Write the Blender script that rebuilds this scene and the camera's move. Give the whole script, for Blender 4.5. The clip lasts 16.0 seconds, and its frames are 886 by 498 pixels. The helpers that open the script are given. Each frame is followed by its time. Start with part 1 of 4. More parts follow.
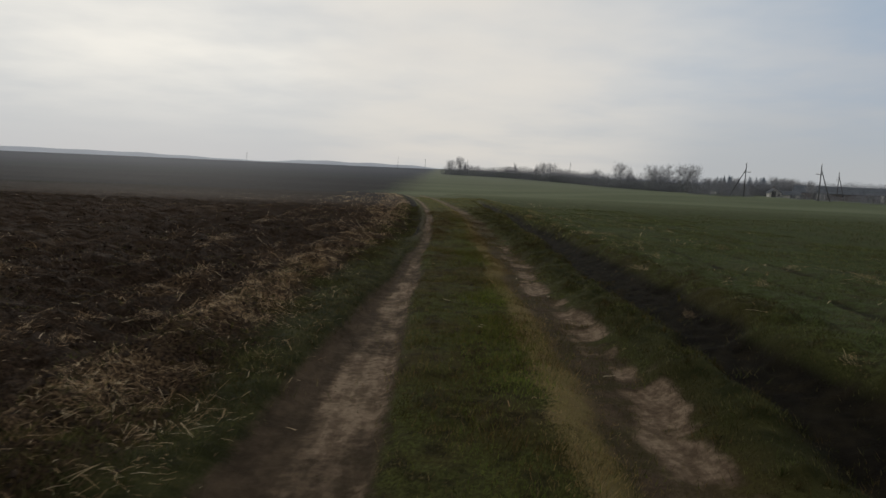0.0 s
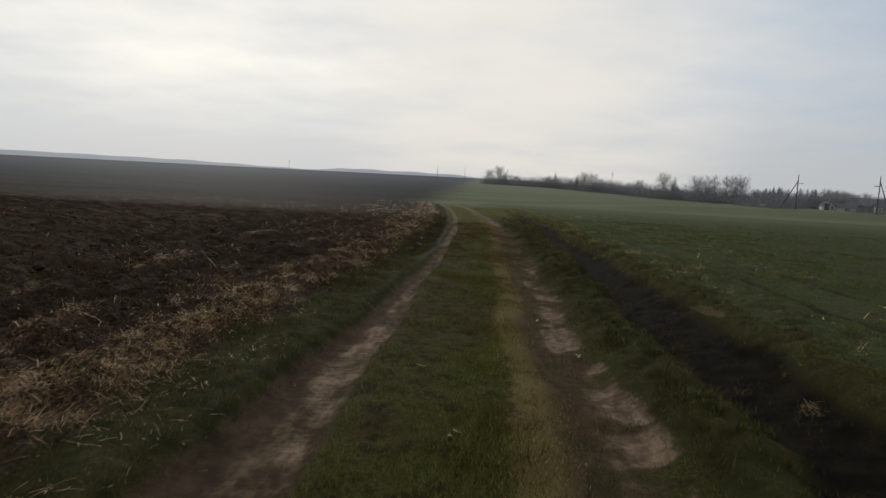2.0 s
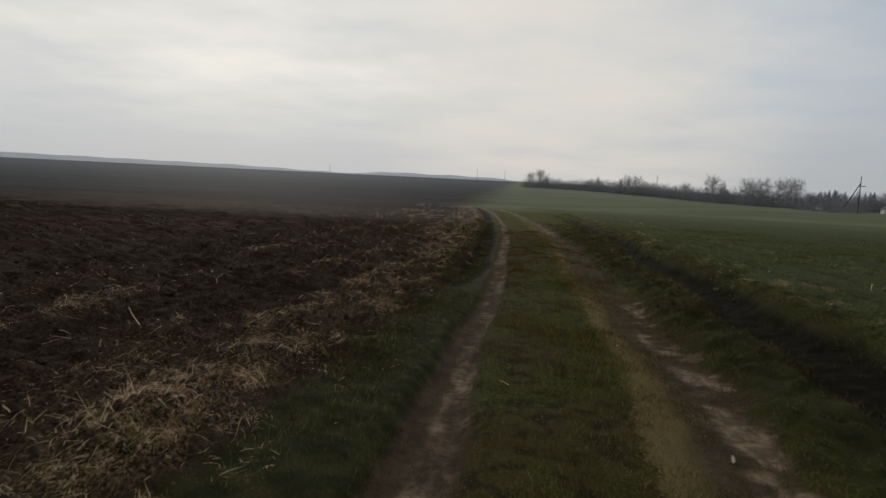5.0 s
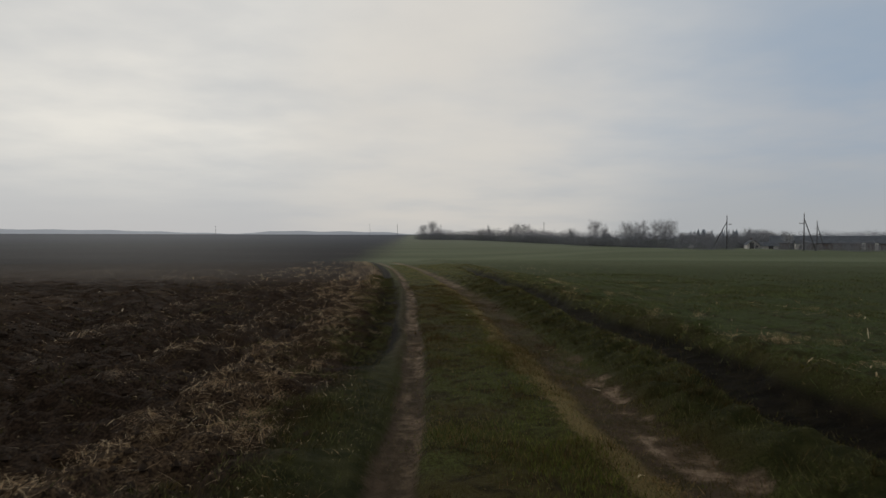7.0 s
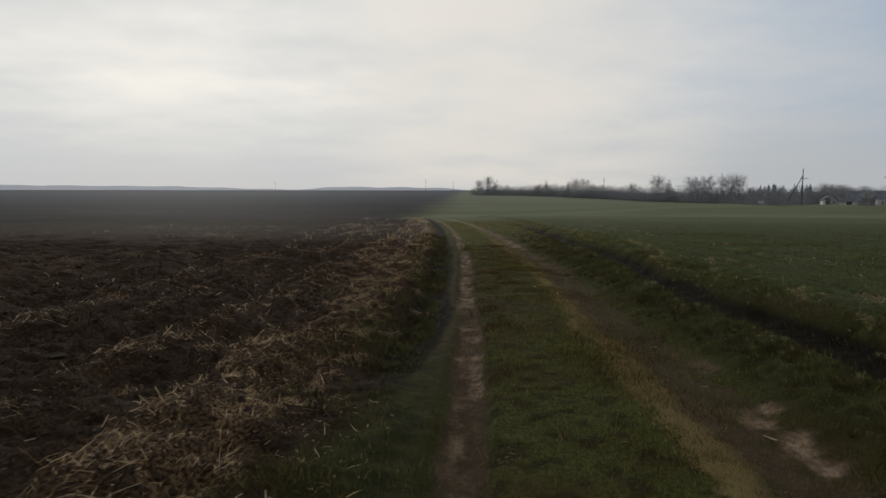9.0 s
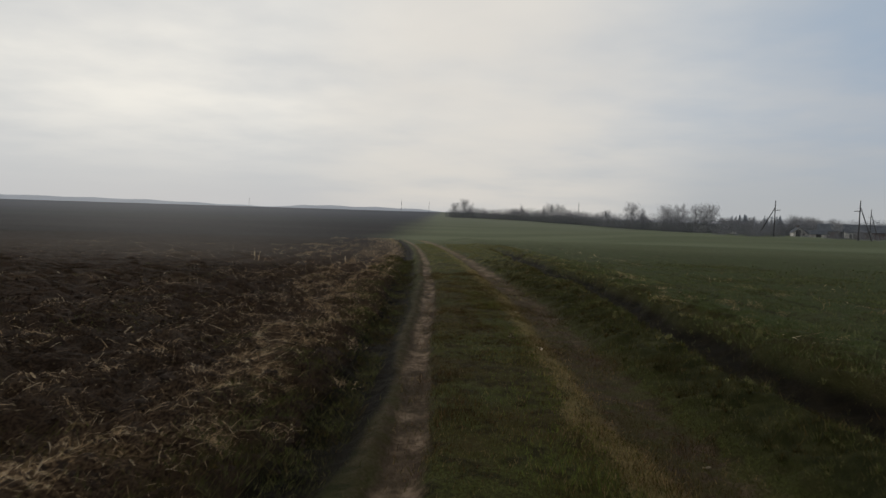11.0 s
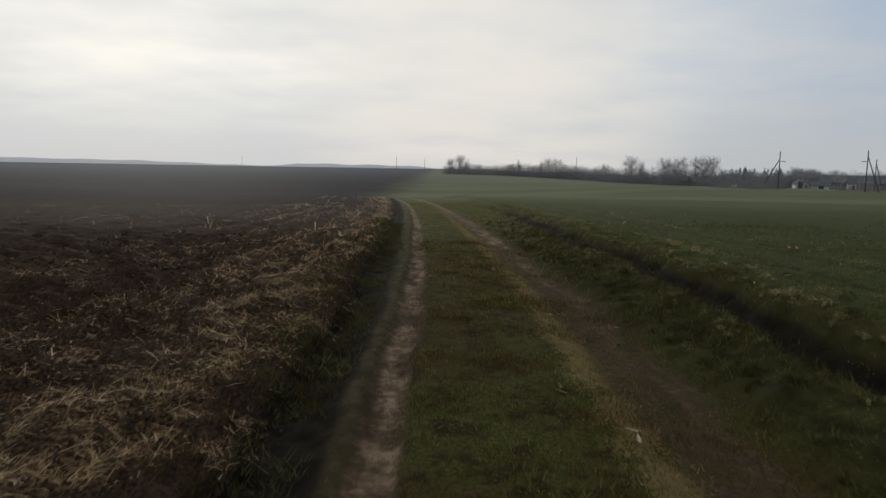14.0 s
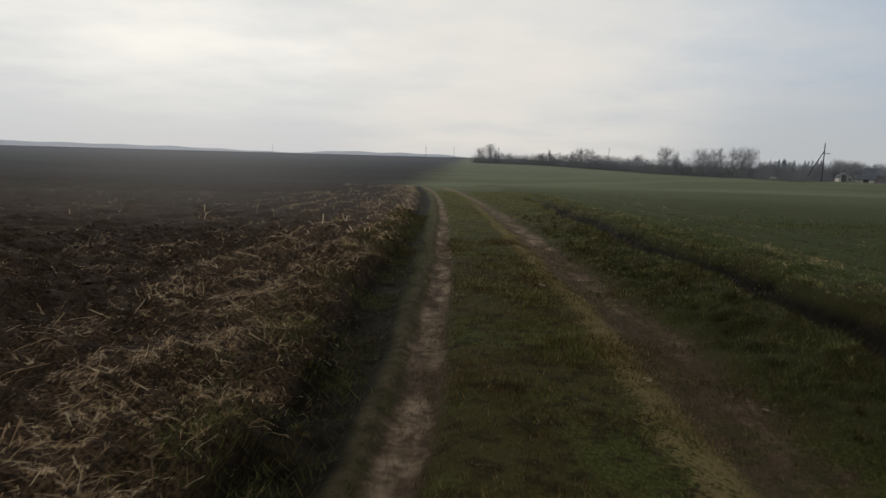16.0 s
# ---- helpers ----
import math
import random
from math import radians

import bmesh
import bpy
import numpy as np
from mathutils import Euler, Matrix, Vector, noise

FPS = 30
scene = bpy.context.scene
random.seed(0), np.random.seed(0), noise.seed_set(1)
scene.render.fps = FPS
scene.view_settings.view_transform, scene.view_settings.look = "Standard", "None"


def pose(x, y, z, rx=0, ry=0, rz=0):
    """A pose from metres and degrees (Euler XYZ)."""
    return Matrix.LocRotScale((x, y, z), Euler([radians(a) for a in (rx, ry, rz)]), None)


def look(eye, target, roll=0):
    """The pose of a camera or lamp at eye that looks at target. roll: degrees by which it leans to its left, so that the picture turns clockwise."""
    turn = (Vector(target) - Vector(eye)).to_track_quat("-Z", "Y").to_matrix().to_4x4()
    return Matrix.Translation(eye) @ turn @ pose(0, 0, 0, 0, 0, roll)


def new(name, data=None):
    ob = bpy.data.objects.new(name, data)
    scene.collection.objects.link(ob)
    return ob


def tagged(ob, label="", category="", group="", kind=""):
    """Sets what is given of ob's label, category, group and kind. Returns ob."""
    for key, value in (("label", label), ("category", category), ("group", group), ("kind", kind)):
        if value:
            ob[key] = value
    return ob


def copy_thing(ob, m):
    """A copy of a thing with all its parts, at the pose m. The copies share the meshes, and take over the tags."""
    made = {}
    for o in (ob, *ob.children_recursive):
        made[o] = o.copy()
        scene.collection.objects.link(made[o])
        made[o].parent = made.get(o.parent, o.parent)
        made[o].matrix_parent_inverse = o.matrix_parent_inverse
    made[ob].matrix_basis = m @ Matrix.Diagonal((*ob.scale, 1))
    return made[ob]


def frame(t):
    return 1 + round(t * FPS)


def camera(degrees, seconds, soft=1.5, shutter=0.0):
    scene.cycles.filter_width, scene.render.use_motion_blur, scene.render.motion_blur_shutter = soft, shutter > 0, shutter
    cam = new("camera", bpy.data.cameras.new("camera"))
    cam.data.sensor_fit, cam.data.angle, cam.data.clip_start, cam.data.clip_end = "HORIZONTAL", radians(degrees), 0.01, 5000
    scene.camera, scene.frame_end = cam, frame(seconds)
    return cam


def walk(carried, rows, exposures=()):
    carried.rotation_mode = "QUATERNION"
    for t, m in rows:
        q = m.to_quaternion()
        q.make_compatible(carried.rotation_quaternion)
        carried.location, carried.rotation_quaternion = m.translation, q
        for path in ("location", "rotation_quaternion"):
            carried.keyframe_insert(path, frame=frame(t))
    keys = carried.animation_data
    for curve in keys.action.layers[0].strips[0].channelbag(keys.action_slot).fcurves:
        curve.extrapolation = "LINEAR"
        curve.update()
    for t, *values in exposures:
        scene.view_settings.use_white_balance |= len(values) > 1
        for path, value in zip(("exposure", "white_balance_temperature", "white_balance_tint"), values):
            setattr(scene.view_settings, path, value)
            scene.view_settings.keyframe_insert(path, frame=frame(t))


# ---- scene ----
cam = camera(68.4, 16.0, soft=1.5, shutter=0.35)
METRES, EYE, TILT, LEAN, TURN = 22.388, 1.5, -1.3, 0.0, 0.0
ROWS = [
    (0.0, 0.0, 0.0, 0.0, 0.24, -5.61, -2.43),
    (0.5, 0.0104, 0.0309, 0.0008, 1.13, -6.33, -4.22),
    (0.7, 0.0122, 0.0432, 0.0008, 2.6, -6.0, -3.7),
    (1.0, 0.0143, 0.0621, 0.0008, 4.9, -3.36, -3.21),
    (1.3, 0.018, 0.082, 0.0003, 8.0, -6.6, -2.1),
    (1.5, 0.0205, 0.0952, 0.0, 5.4, -5.17, -4.01),
    (2.0, 0.0242, 0.1288, 0.0002, 3.73, -4.98, -2.94),
    (2.3, 0.0244, 0.1472, 0.0013, 5.5, -5.9, -1.1),
    (2.5, 0.0246, 0.1595, 0.002, 5.56, -5.61, -3.04),
    (3.0, 0.0195, 0.1903, 0.0004, 3.72, -6.48, -3.94),
    (3.5, 0.0163, 0.2203, 0.0016, 7.73, -6.38, -2.8),
    (6.0, -0.0148, 0.3696, -0.0017, 5.31, -4.17, -2.81),
    (6.3, -0.0153, 0.3875, -0.0021, 1.75, -5.5, -1.45),
    (6.5, -0.0156, 0.3994, -0.0023, 2.12, -3.52, 2.51),
    (7.0, -0.0197, 0.4311, -0.0019, -2.15, 0.12, -0.07),
    (7.2, -0.0205, 0.4433, -0.0024, -1.7, -2.8, 1.25),
    (7.5, -0.0215, 0.4616, -0.0031, 0.37, -1.69, 1.18),
    (8.0, -0.0231, 0.4922, -0.0021, 2.25, -2.61, 1.53),
    (8.3, -0.0236, 0.5102, -0.0019, -1.0, -4.0, 1.9),
    (8.5, -0.0239, 0.5222, -0.0017, -1.8, -3.4, 0.15),
    (9.0, -0.0203, 0.5519, -0.0017, 2.76, -3.77, -0.1),
    (11.5, -0.0107, 0.7082, -0.0018, 0.12, -1.62, -1.68),
    (12.0, -0.01, 0.7412, -0.0026, 0.48, -2.75, 0.23),
    (12.5, -0.0084, 0.7729, -0.0033, 2.03, -5.45, -1.12),
    (12.8, -0.0098, 0.7914, -0.0032, 1.8, -8.8, -0.75),
    (13.0, -0.0108, 0.8037, -0.0031, 4.38, -7.39, -0.51),
    (13.5, -0.0087, 0.8342, -0.003, 4.83, -6.44, -0.56),
    (14.0, -0.0098, 0.8647, -0.0018, 0.26, -5.61, -0.92),
    (14.2, -0.0096, 0.8776, -0.0019, 1.3, -5.0, -0.8),
    (14.5, -0.0093, 0.8969, -0.0021, 3.74, -6.36, -0.38),
    (15.0, -0.0102, 0.9274, -0.0016, -0.09, -6.08, -0.28),
    (15.3, -0.0092, 0.9454, -0.0024, 0.4, -3.6, 0.2),
    (15.5, -0.0085, 0.9574, -0.0029, 2.49, -5.34, -0.19),
    (16.0, -0.0126, 0.988, -0.0036, 2.81, -6.64, -1.59),
]
EXPOSURES = [(0.0, -0.08), (0.5, 0.12), (1.0, -0.1), (1.5, 0.08), (2.0, 0.1), (2.5, 0.0), (3.0, 0.27), (3.5, 0.06), (6.0, -0.12), (6.5, -0.08), (7.0, -0.24), (7.5, -0.1), (8.0, -0.06), (8.3, -0.18), (8.5, -0.04), (9.0, -0.04), (11.5, -0.12), (12.0, -0.1), (12.5, 0.18), (12.8, 0.22), (13.0, 0.34), (13.5, 0.12), (14.5, 0.06), (15.0, 0.02), (15.5, -0.2), (16.0, 0.04)]
walk(cam, [(t, pose(0, 0, EYE, TILT, LEAN, TURN) @ pose(METRES * x, METRES * y, METRES * z, 90 + pitch, roll, yaw)) for t, x, y, z, yaw, pitch, roll in ROWS], EXPOSURES)

# ---- light: an overcast evening, the sun behind cloud ahead and to the left ----
SUN_AZ, SUN_EL = -24.0, 24.0


def nd(tree, kind, *inputs, **props):
    n = tree.nodes.new(kind)
    for k, v in props.items():
        setattr(n, k, v)
    for i, v in enumerate(inputs):
        if v is None:
            continue
        if isinstance(v, bpy.types.NodeSocket):
            tree.links.new(v, n.inputs[i])
        else:
            n.inputs[i].default_value = v
    return n


def val(tree, op, a, b=0.0, clamp=False):
    return nd(tree, "ShaderNodeMath", a, b, operation=op, use_clamp=clamp).outputs[0]


def blend(tree, fac, a, b, mode="MIX"):
    n = tree.nodes.new("ShaderNodeMix")
    n.data_type, n.blend_type = "RGBA", mode
    for i, v in ((0, fac), (6, a), (7, b)):
        if isinstance(v, bpy.types.NodeSocket):
            tree.links.new(v, n.inputs[i])
        else:
            n.inputs[i].default_value = v if i == 0 else (*v, 1.0)[:4]
    return n.outputs[2]


def ramp(tree, fac, lo, hi):
    n = nd(tree, "ShaderNodeMapRange", fac, lo, hi, 0.0, 1.0)
    n.interpolation_type = "SMOOTHSTEP"
    return n.outputs[0]


def make_world():
    world = bpy.data.worlds.new("overcast_sky")
    scene.world = world
    world.use_nodes = True
    t = world.node_tree
    t.nodes.clear()
    way = nd(t, "ShaderNodeTexCoord").outputs["Generated"]
    sky = nd(t, "ShaderNodeTexSky", sky_type="NISHITA", sun_disc=False, sun_elevation=radians(SUN_EL), sun_rotation=radians(SUN_AZ))
    xyz = nd(t, "ShaderNodeSeparateXYZ", way)
    up = val(t, "MAXIMUM", xyz.outputs[2], 0.0)
    # the cloud layer is a flat sheet seen from below
    k = val(t, "DIVIDE", 1.0, val(t, "ADD", up, 0.13))
    flat = nd(t, "ShaderNodeCombineXYZ", val(t, "MULTIPLY", xyz.outputs[0], k), val(t, "MULTIPLY", xyz.outputs[1], k), 0.0).outputs[0]
    big = nd(t, "ShaderNodeTexNoise", flat, noise_dimensions="3D")
    big.inputs["Scale"].default_value, big.inputs["Detail"].default_value, big.inputs["Roughness"].default_value = 0.75, 4.0, 0.5
    small = nd(t, "ShaderNodeTexNoise", flat, noise_dimensions="3D")
    small.inputs["Scale"].default_value, small.inputs["Detail"].default_value, small.inputs["Roughness"].default_value = 2.6, 5.0, 0.55
    cloud = val(t, "ADD", val(t, "MULTIPLY", big.outputs[0], 0.75), val(t, "MULTIPLY", small.outputs[0], 0.25))
    cover = ramp(t, cloud, 0.30, 0.70)
    # brighter round the hidden sun
    a, e = radians(SUN_AZ), radians(SUN_EL)
    to_sun = nd(t, "ShaderNodeVectorMath", way, (math.sin(a) * math.cos(e), math.cos(a) * math.cos(e), math.sin(e)), operation="DOT_PRODUCT").outputs["Value"]
    glow = ramp(t, to_sun, 0.52, 1.0)
    dull = blend(t, glow, (0.37, 0.46, 0.575), (0.68, 0.69, 0.69))
    pale = blend(t, glow, (0.50, 0.53, 0.57), (0.95, 0.92, 0.85))
    sheet = blend(t, cover, dull, pale)
    low = blend(t, glow, (0.47, 0.49, 0.51), (0.56, 0.585, 0.615))
    sheet = blend(t, ramp(t, up, 0.16, 0.0), sheet, low)
    # evening: the cloud overhead and behind is duller than the low bright sky ahead
    over = val(t, "MAXIMUM", ramp(t, up, 0.40, 0.62), ramp(t, xyz.outputs[1], 0.3, -0.3))
    sheet = blend(t, over, sheet, (0.54, 0.555, 0.57))
    sheet = blend(t, val(t, "MULTIPLY", ramp(t, xyz.outputs[1], -0.1, -0.6), ramp(t, up, 0.8, 0.2)), sheet, (0.36, 0.38, 0.41))
    # one lit, faintly pink bank of cloud low over the far hedge
    bank = nd(t, "ShaderNodeVectorMath", way, (0.06, 0.987, 0.145), operation="DOT_PRODUCT").outputs["Value"]
    sheet = blend(t, val(t, "MULTIPLY", val(t, "MULTIPLY", ramp(t, bank, 0.94, 0.999), 0.72), ramp(t, big.outputs[0], 0.1, 0.62)), sheet, (0.80, 0.755, 0.69))
    blue = blend(t, 1.0, sky.outputs[0], (0.05, 0.05, 0.05), "MULTIPLY")
    final = blend(t, 0.95, blue, sheet)
    bg = nd(t, "ShaderNodeBackground", final, 1.0)
    nd(t, "ShaderNodeOutputWorld", bg.outputs[0])


make_world()
sun = new("sun", bpy.data.lights.new("sun", "SUN"))
sun.data.energy, sun.data.angle, sun.data.color = 0.65, radians(25), (1.0, 0.95, 0.86)
sun.matrix_world = look((0, 0, 30), (-30 * math.sin(radians(SUN_AZ)), -30 * math.cos(radians(SUN_AZ)), 30 - 30 * math.tan(radians(SUN_EL))))


# ---- the plan: heights and zones of the ground ----
def lattice(ix, iy, seed):
    h = (ix.astype(np.int64) * 374761393 + iy.astype(np.int64) * 668265263 + seed * 974634777) & 0xFFFFFFFF
    h = ((h ^ (h >> 13)) * 1274126177) & 0xFFFFFFFF
    return ((h ^ (h >> 16)) & 0xFFFF) / 65535.0


def vnoise(x, y, size, seed):
    """Smooth noise from 0 to 1, with lumps of about that size in metres."""
    c, d = math.cos(0.4 + seed * 0.77), math.sin(0.4 + seed * 0.77)
    x, y = (x * c - y * d) / size, (x * d + y * c) / size
    ix, iy = np.floor(x), np.floor(y)
    fx, fy = x - ix, y - iy
    fx, fy = fx * fx * (3 - 2 * fx), fy * fy * (3 - 2 * fy)
    a, b = lattice(ix, iy, seed), lattice(ix + 1, iy, seed)
    c, d = lattice(ix, iy + 1, seed), lattice(ix + 1, iy + 1, seed)
    return (a * (1 - fx) + b * fx) * (1 - fy) + (c * (1 - fx) + d * fx) * fy


def smooth(x, lo, hi):
    t = np.clip((x - lo) / (hi - lo), 0, 1)
    return t * t * (3 - 2 * t)


def bump(x, middle, half, edge):
    """1 within half of the middle, falling to 0 over edge."""
    return 1 - smooth(np.abs(x - middle), half, half + edge)


def centre(y):
    """The middle of the track."""
    return np.interp(y, [-50, 20, 28, 33, 42, 50, 58, 65, 72, 80, 90, 130, 400], [0.27, 0.27, 0.22, 0.06, -0.4, -0.85, -1.4, -2.0, -2.65, -3.55, -4.7, -11.5, -12])


def field_edge(y):
    """Where the ploughed soil begins, beside the middle."""
    return np.interp(y, [-50, 3, 8, 12, 17, 21, 25, 32, 47, 90], [-2.0, -1.95, -2.05, -1.8, -1.75, -1.5, -1.68, -1.8, -1.85, -1.8])


def dry_line(y):
    """The strip of yellowed grass beside the wheel rut, beside the middle."""
    return np.interp(y, [0, 9, 12, 17, 21, 26, 30], [0.68, 0.68, 0.75, 0.67, 0.66, 0.7, 0.76])


def furrow_line(y):
    """The furrow between the verge and the green field, beside the middle."""
    return np.interp(y, [-50, 4, 10, 15, 21, 26, 30, 34, 40, 46, 60, 95], [2.2, 2.3, 2.5, 2.58, 2.55, 2.66, 2.85, 3.0, 3.2, 3.45, 4.3, 6.3])


def hills(x, y):
    """The lie of the land: a gentle fall ahead, a dip past the brow, then far fields that rise."""
    d = np.hypot(x, y)
    az = np.degrees(np.arctan2(x, y))
    near = -math.tan(radians(1.3)) * np.clip(y, -200, 160)
    left = 1 - smooth(az, 2, 20)
    rise = np.interp(d, [0, 180, 450, 900, 1100, 1500, 5000], [0, 0, 3.0, 6.9, 6.0, -2, -2])
    ridge = bump(d, 2300, 250, 500) * (np.interp(az, [-70, -45, -25, -17, -14, -12.6, -4, 0, 6], [20, 24, 21, 13, 13, 21, 19, 12, 6]) + 1.2 * np.sin(az * 1.7))
    rise_right = 1.8 * (1 - left) * bump(d, 195, 35, 75)
    far = -4.6 + rise_right + rise * (0.18 + 0.82 * left) + ridge * left
    behind = np.where(y < 0, 1.0, 0.0)
    k = smooth(d, 86, 155)
    return near * (1 - k) + np.where(behind > 0, near, far) * k


def ground_at(x, y, fine=True):
    """The height at a place and how much of it is soil, rut, dark moist earth with painted shade, dry yellow grass,
    straw.
    """
    u = x - centre(y)
    z = hills(x, y)
    wob = (vnoise(x, y, 1.3, 3) - 0.5) * 0.35 + (vnoise(x, y, 0.35, 4) - 0.5) * 0.16
    near = 1 - smooth(np.hypot(x, y), 115, 175)
    uw = u + wob
    # the soil edge blurs with distance, imitating haze
    vague = 0.2 * np.clip(y - 60, 0, 140) * (0.4 + 1.2 * vnoise(x, y, 9.0, 20))
    soil = 1 - smooth(uw - field_edge(y) - 0.3 * smooth(y, 13, 18), -0.5 - vague, 0.42 + vague)
    ur = u + (vnoise(x, y, 1.6, 3) - 0.5) * 0.12
    left = bump(ur, np.interp(y, [0, 8, 13, 20, 40], [-1.06, -0.95, -0.84, -0.81, -0.82]), np.interp(y, [0, 5, 8, 12, 20, 30], [0.30, 0.27, 0.19, 0.11, 0.07, 0.08]), np.interp(y, [0, 14, 22], [0.30, 0.16, 0.17]))
    right = bump(u + wob * 0.6, 0.4 + dry_line(y), 0.19, 0.30)
    crest = bump(u + wob * 0.7, 1.28, 0.08, 0.22) * (0.25 + 0.75 * smooth(vnoise(x, y, 0.5, 5) * 0.6 + vnoise(x, y, 0.17, 49) * 0.4, 0.38, 0.62)) * np.interp(y, [0, 16, 20, 30, 36], [1.0, 1.0, 0.3, 0.45, 1.0])
    rut = np.maximum(left * np.interp(y, [0, 9, 15, 24], [1.0, 0.95, 0.78, 0.82]), np.maximum(np.interp(y, [0, 15, 19, 30, 36], [0.62, 0.62, 0.5, 0.62, 0.9]) * right, crest)) * near
    rut = np.maximum(rut, 0.5 * bump(ur, -1.0, 0.06, 0.26) * smooth(y, 15, 20) * near)
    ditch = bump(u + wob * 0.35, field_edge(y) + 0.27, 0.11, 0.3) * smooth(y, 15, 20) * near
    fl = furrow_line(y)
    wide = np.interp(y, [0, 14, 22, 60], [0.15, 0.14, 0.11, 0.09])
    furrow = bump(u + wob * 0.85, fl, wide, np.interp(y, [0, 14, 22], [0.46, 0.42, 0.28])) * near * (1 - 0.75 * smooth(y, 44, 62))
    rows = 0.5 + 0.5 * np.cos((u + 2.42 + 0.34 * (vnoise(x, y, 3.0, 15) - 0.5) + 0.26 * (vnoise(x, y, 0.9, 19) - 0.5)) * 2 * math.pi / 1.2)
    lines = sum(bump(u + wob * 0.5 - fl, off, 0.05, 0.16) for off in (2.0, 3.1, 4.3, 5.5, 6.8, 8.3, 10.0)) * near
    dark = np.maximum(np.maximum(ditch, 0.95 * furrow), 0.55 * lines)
    earth = bump(u + wob * 0.6, 1.1, 0.22, 0.32) * near * (1 - crest)
    # pale dry tread: a streak in the worn wheel track
    streak = 0.35 + 0.65 * smooth(0.5 * vnoise(u, y * 0.22, 0.16, 53) + 0.5 * vnoise(x, y, 0.4, 54), 0.36, 0.6)
    pale = bump(ur, np.interp(y, [0, 8, 14, 20, 23, 27, 40], [-0.93, -0.84, -0.76, -0.80, -0.76, -0.84, -0.79]), np.interp(y, [0, 8, 13, 22, 32], [0.17, 0.12, 0.02, 0.03, 0.07]), np.interp(y, [0, 12, 17, 22, 24.5], [0.2, 0.15, 0.25, 0.26, 0.19])) * streak
    pale = np.maximum(pale, 0.75 * right * streak * smooth(y, 29, 36))
    pale = np.maximum(pale * np.interp(y, [0, 9, 13, 19, 22, 25, 40], [1.0, 1.0, 0.55, 0.66, 0.68, 0.62, 0.9]), crest) * near
    yellow = bump(u + wob * 0.5, dry_line(y), 0.04, 0.28) * near * np.interp(y, [0, 17, 21, 30, 36], [1.0, 1.0, 0.6, 0.75, 1.1])
    # straw: a main drift along the field edge, thinner lines on the plough ridges, loose patches farther out
    inner_rim = np.interp(y, [0, 6, 7.5, 10.5, 13.5, 15, 17, 19, 23, 27, 31, 60], [-1.75, -1.85, -2.05, -2.2, -2.15, -1.9, -2.0, -1.98, -1.72, -1.8, -1.93, -2.0])
    outer_rim = np.interp(y, [0, 6, 7.2, 9, 12, 14.6, 16, 19, 22.5, 25, 30, 37, 42, 90], [-2.9, -2.9, -3.3, -3.4, -3.6, -3.0, -2.8, -3.1, -3.3, -4.4, -5.1, -4.4, -4.3, -4.6])
    inside = 1 - smooth(uw, inner_rim - 0.2, inner_rim + 0.3)
    drift = smooth(0.6 * vnoise(u, y * 0.5, 0.6, 6) + 0.4 * vnoise(x, y, 0.25, 50), 0.36, 0.66)
    straw = inside * smooth(uw, outer_rim - 0.3, outer_rim + 0.35) * (0.22 + 0.78 * drift) * (0.25 + 0.75 * rows) * (0.4 + 0.6 * smooth(uw, outer_rim, outer_rim * 0.35 + inner_rim * 0.65)) * np.interp(y, [0, 20, 25, 40, 50], [1.0, 1.0, 0.75, 0.8, 1.0])
    rim = inside * bump(uw, inner_rim - 0.45, 0.25, 0.35) * (0.45 + 0.55 * drift) * np.interp(y, [0, 12, 15, 40, 60], [0.3, 0.3, 0.9, 1.0, 0.6])
    straw = np.maximum(straw, rim)
    thin = smooth(vnoise(u, y * 0.35, 0.8, 9), 0.45, 0.72) * smooth(rows, 0.45, 0.95) * np.interp(u, [-40, -9, -6.5, -5, -3], [0.1, 0.15, 0.35, 0.6, 0.5]) * np.interp(y, [0, 11, 14, 21, 25], [1.0, 1.0, 0.5, 0.5, 0.55])
    loose = 0.5 * smooth(vnoise(x, y * 0.6, 1.7, 10), 0.62, 0.85) * (1 - smooth(u, -5, -3.5))
    straw = np.maximum(straw, inside * np.maximum(thin, loose * drift)) * near
    # banks, ruts and furrows
    z = z + near * (0.30 * smooth(u - fl, -1.1, 0.35) - 0.05 * soil)
    z = z - 0.07 * left * near - 0.07 * right * near - 0.11 * ditch - 0.24 * furrow - 0.05 * lines
    z = z + near * 0.04 * bump(u, -1.45, 0.12, 0.3) * (1 - smooth(y, 15, 20))
    if fine:
        crumb = vnoise(x, y, 0.34, 11)
        lump = 1 - np.abs(2 * vnoise(x, y, 0.15, 12) - 1)
        grit = vnoise(x, y, 0.07, 13)
        heave = smooth(vnoise(x, y * 0.75, 0.62, 18), 0.25, 0.8)
        rough = 0.10 * heave + 0.075 * crumb + 0.09 * lump ** 2 + 0.04 * grit + 0.09 * rows
        soft = 0.022 * crumb + 0.028 * vnoise(x, y, 0.12, 14)
        worn = 0.008 * vnoise(x, y, 0.16, 16)
        rough = rough * (1 - 0.6 * smooth(y, 30, 55))
        tuft = 0.075 * smooth(0.55 * vnoise(x, y, 0.34, 51) + 0.45 * vnoise(x, y, 0.16, 52), 0.4, 0.75) * smooth(u, 1.35, 1.7) * (1 - smooth(u - fl, 0.9, 2.2)) * (1 - bump(u - fl, 0.0, 0.3, 0.25))
        detail = (soft + tuft) * (1 - soil) + rough * soil
        detail = detail * (1 - np.maximum(rut, 0.7 * dark)) + worn * rut + dark * 0.02 * (crumb + lump)
        z = z + detail * (1 - smooth(np.hypot(x, y - 12), 80, 150))
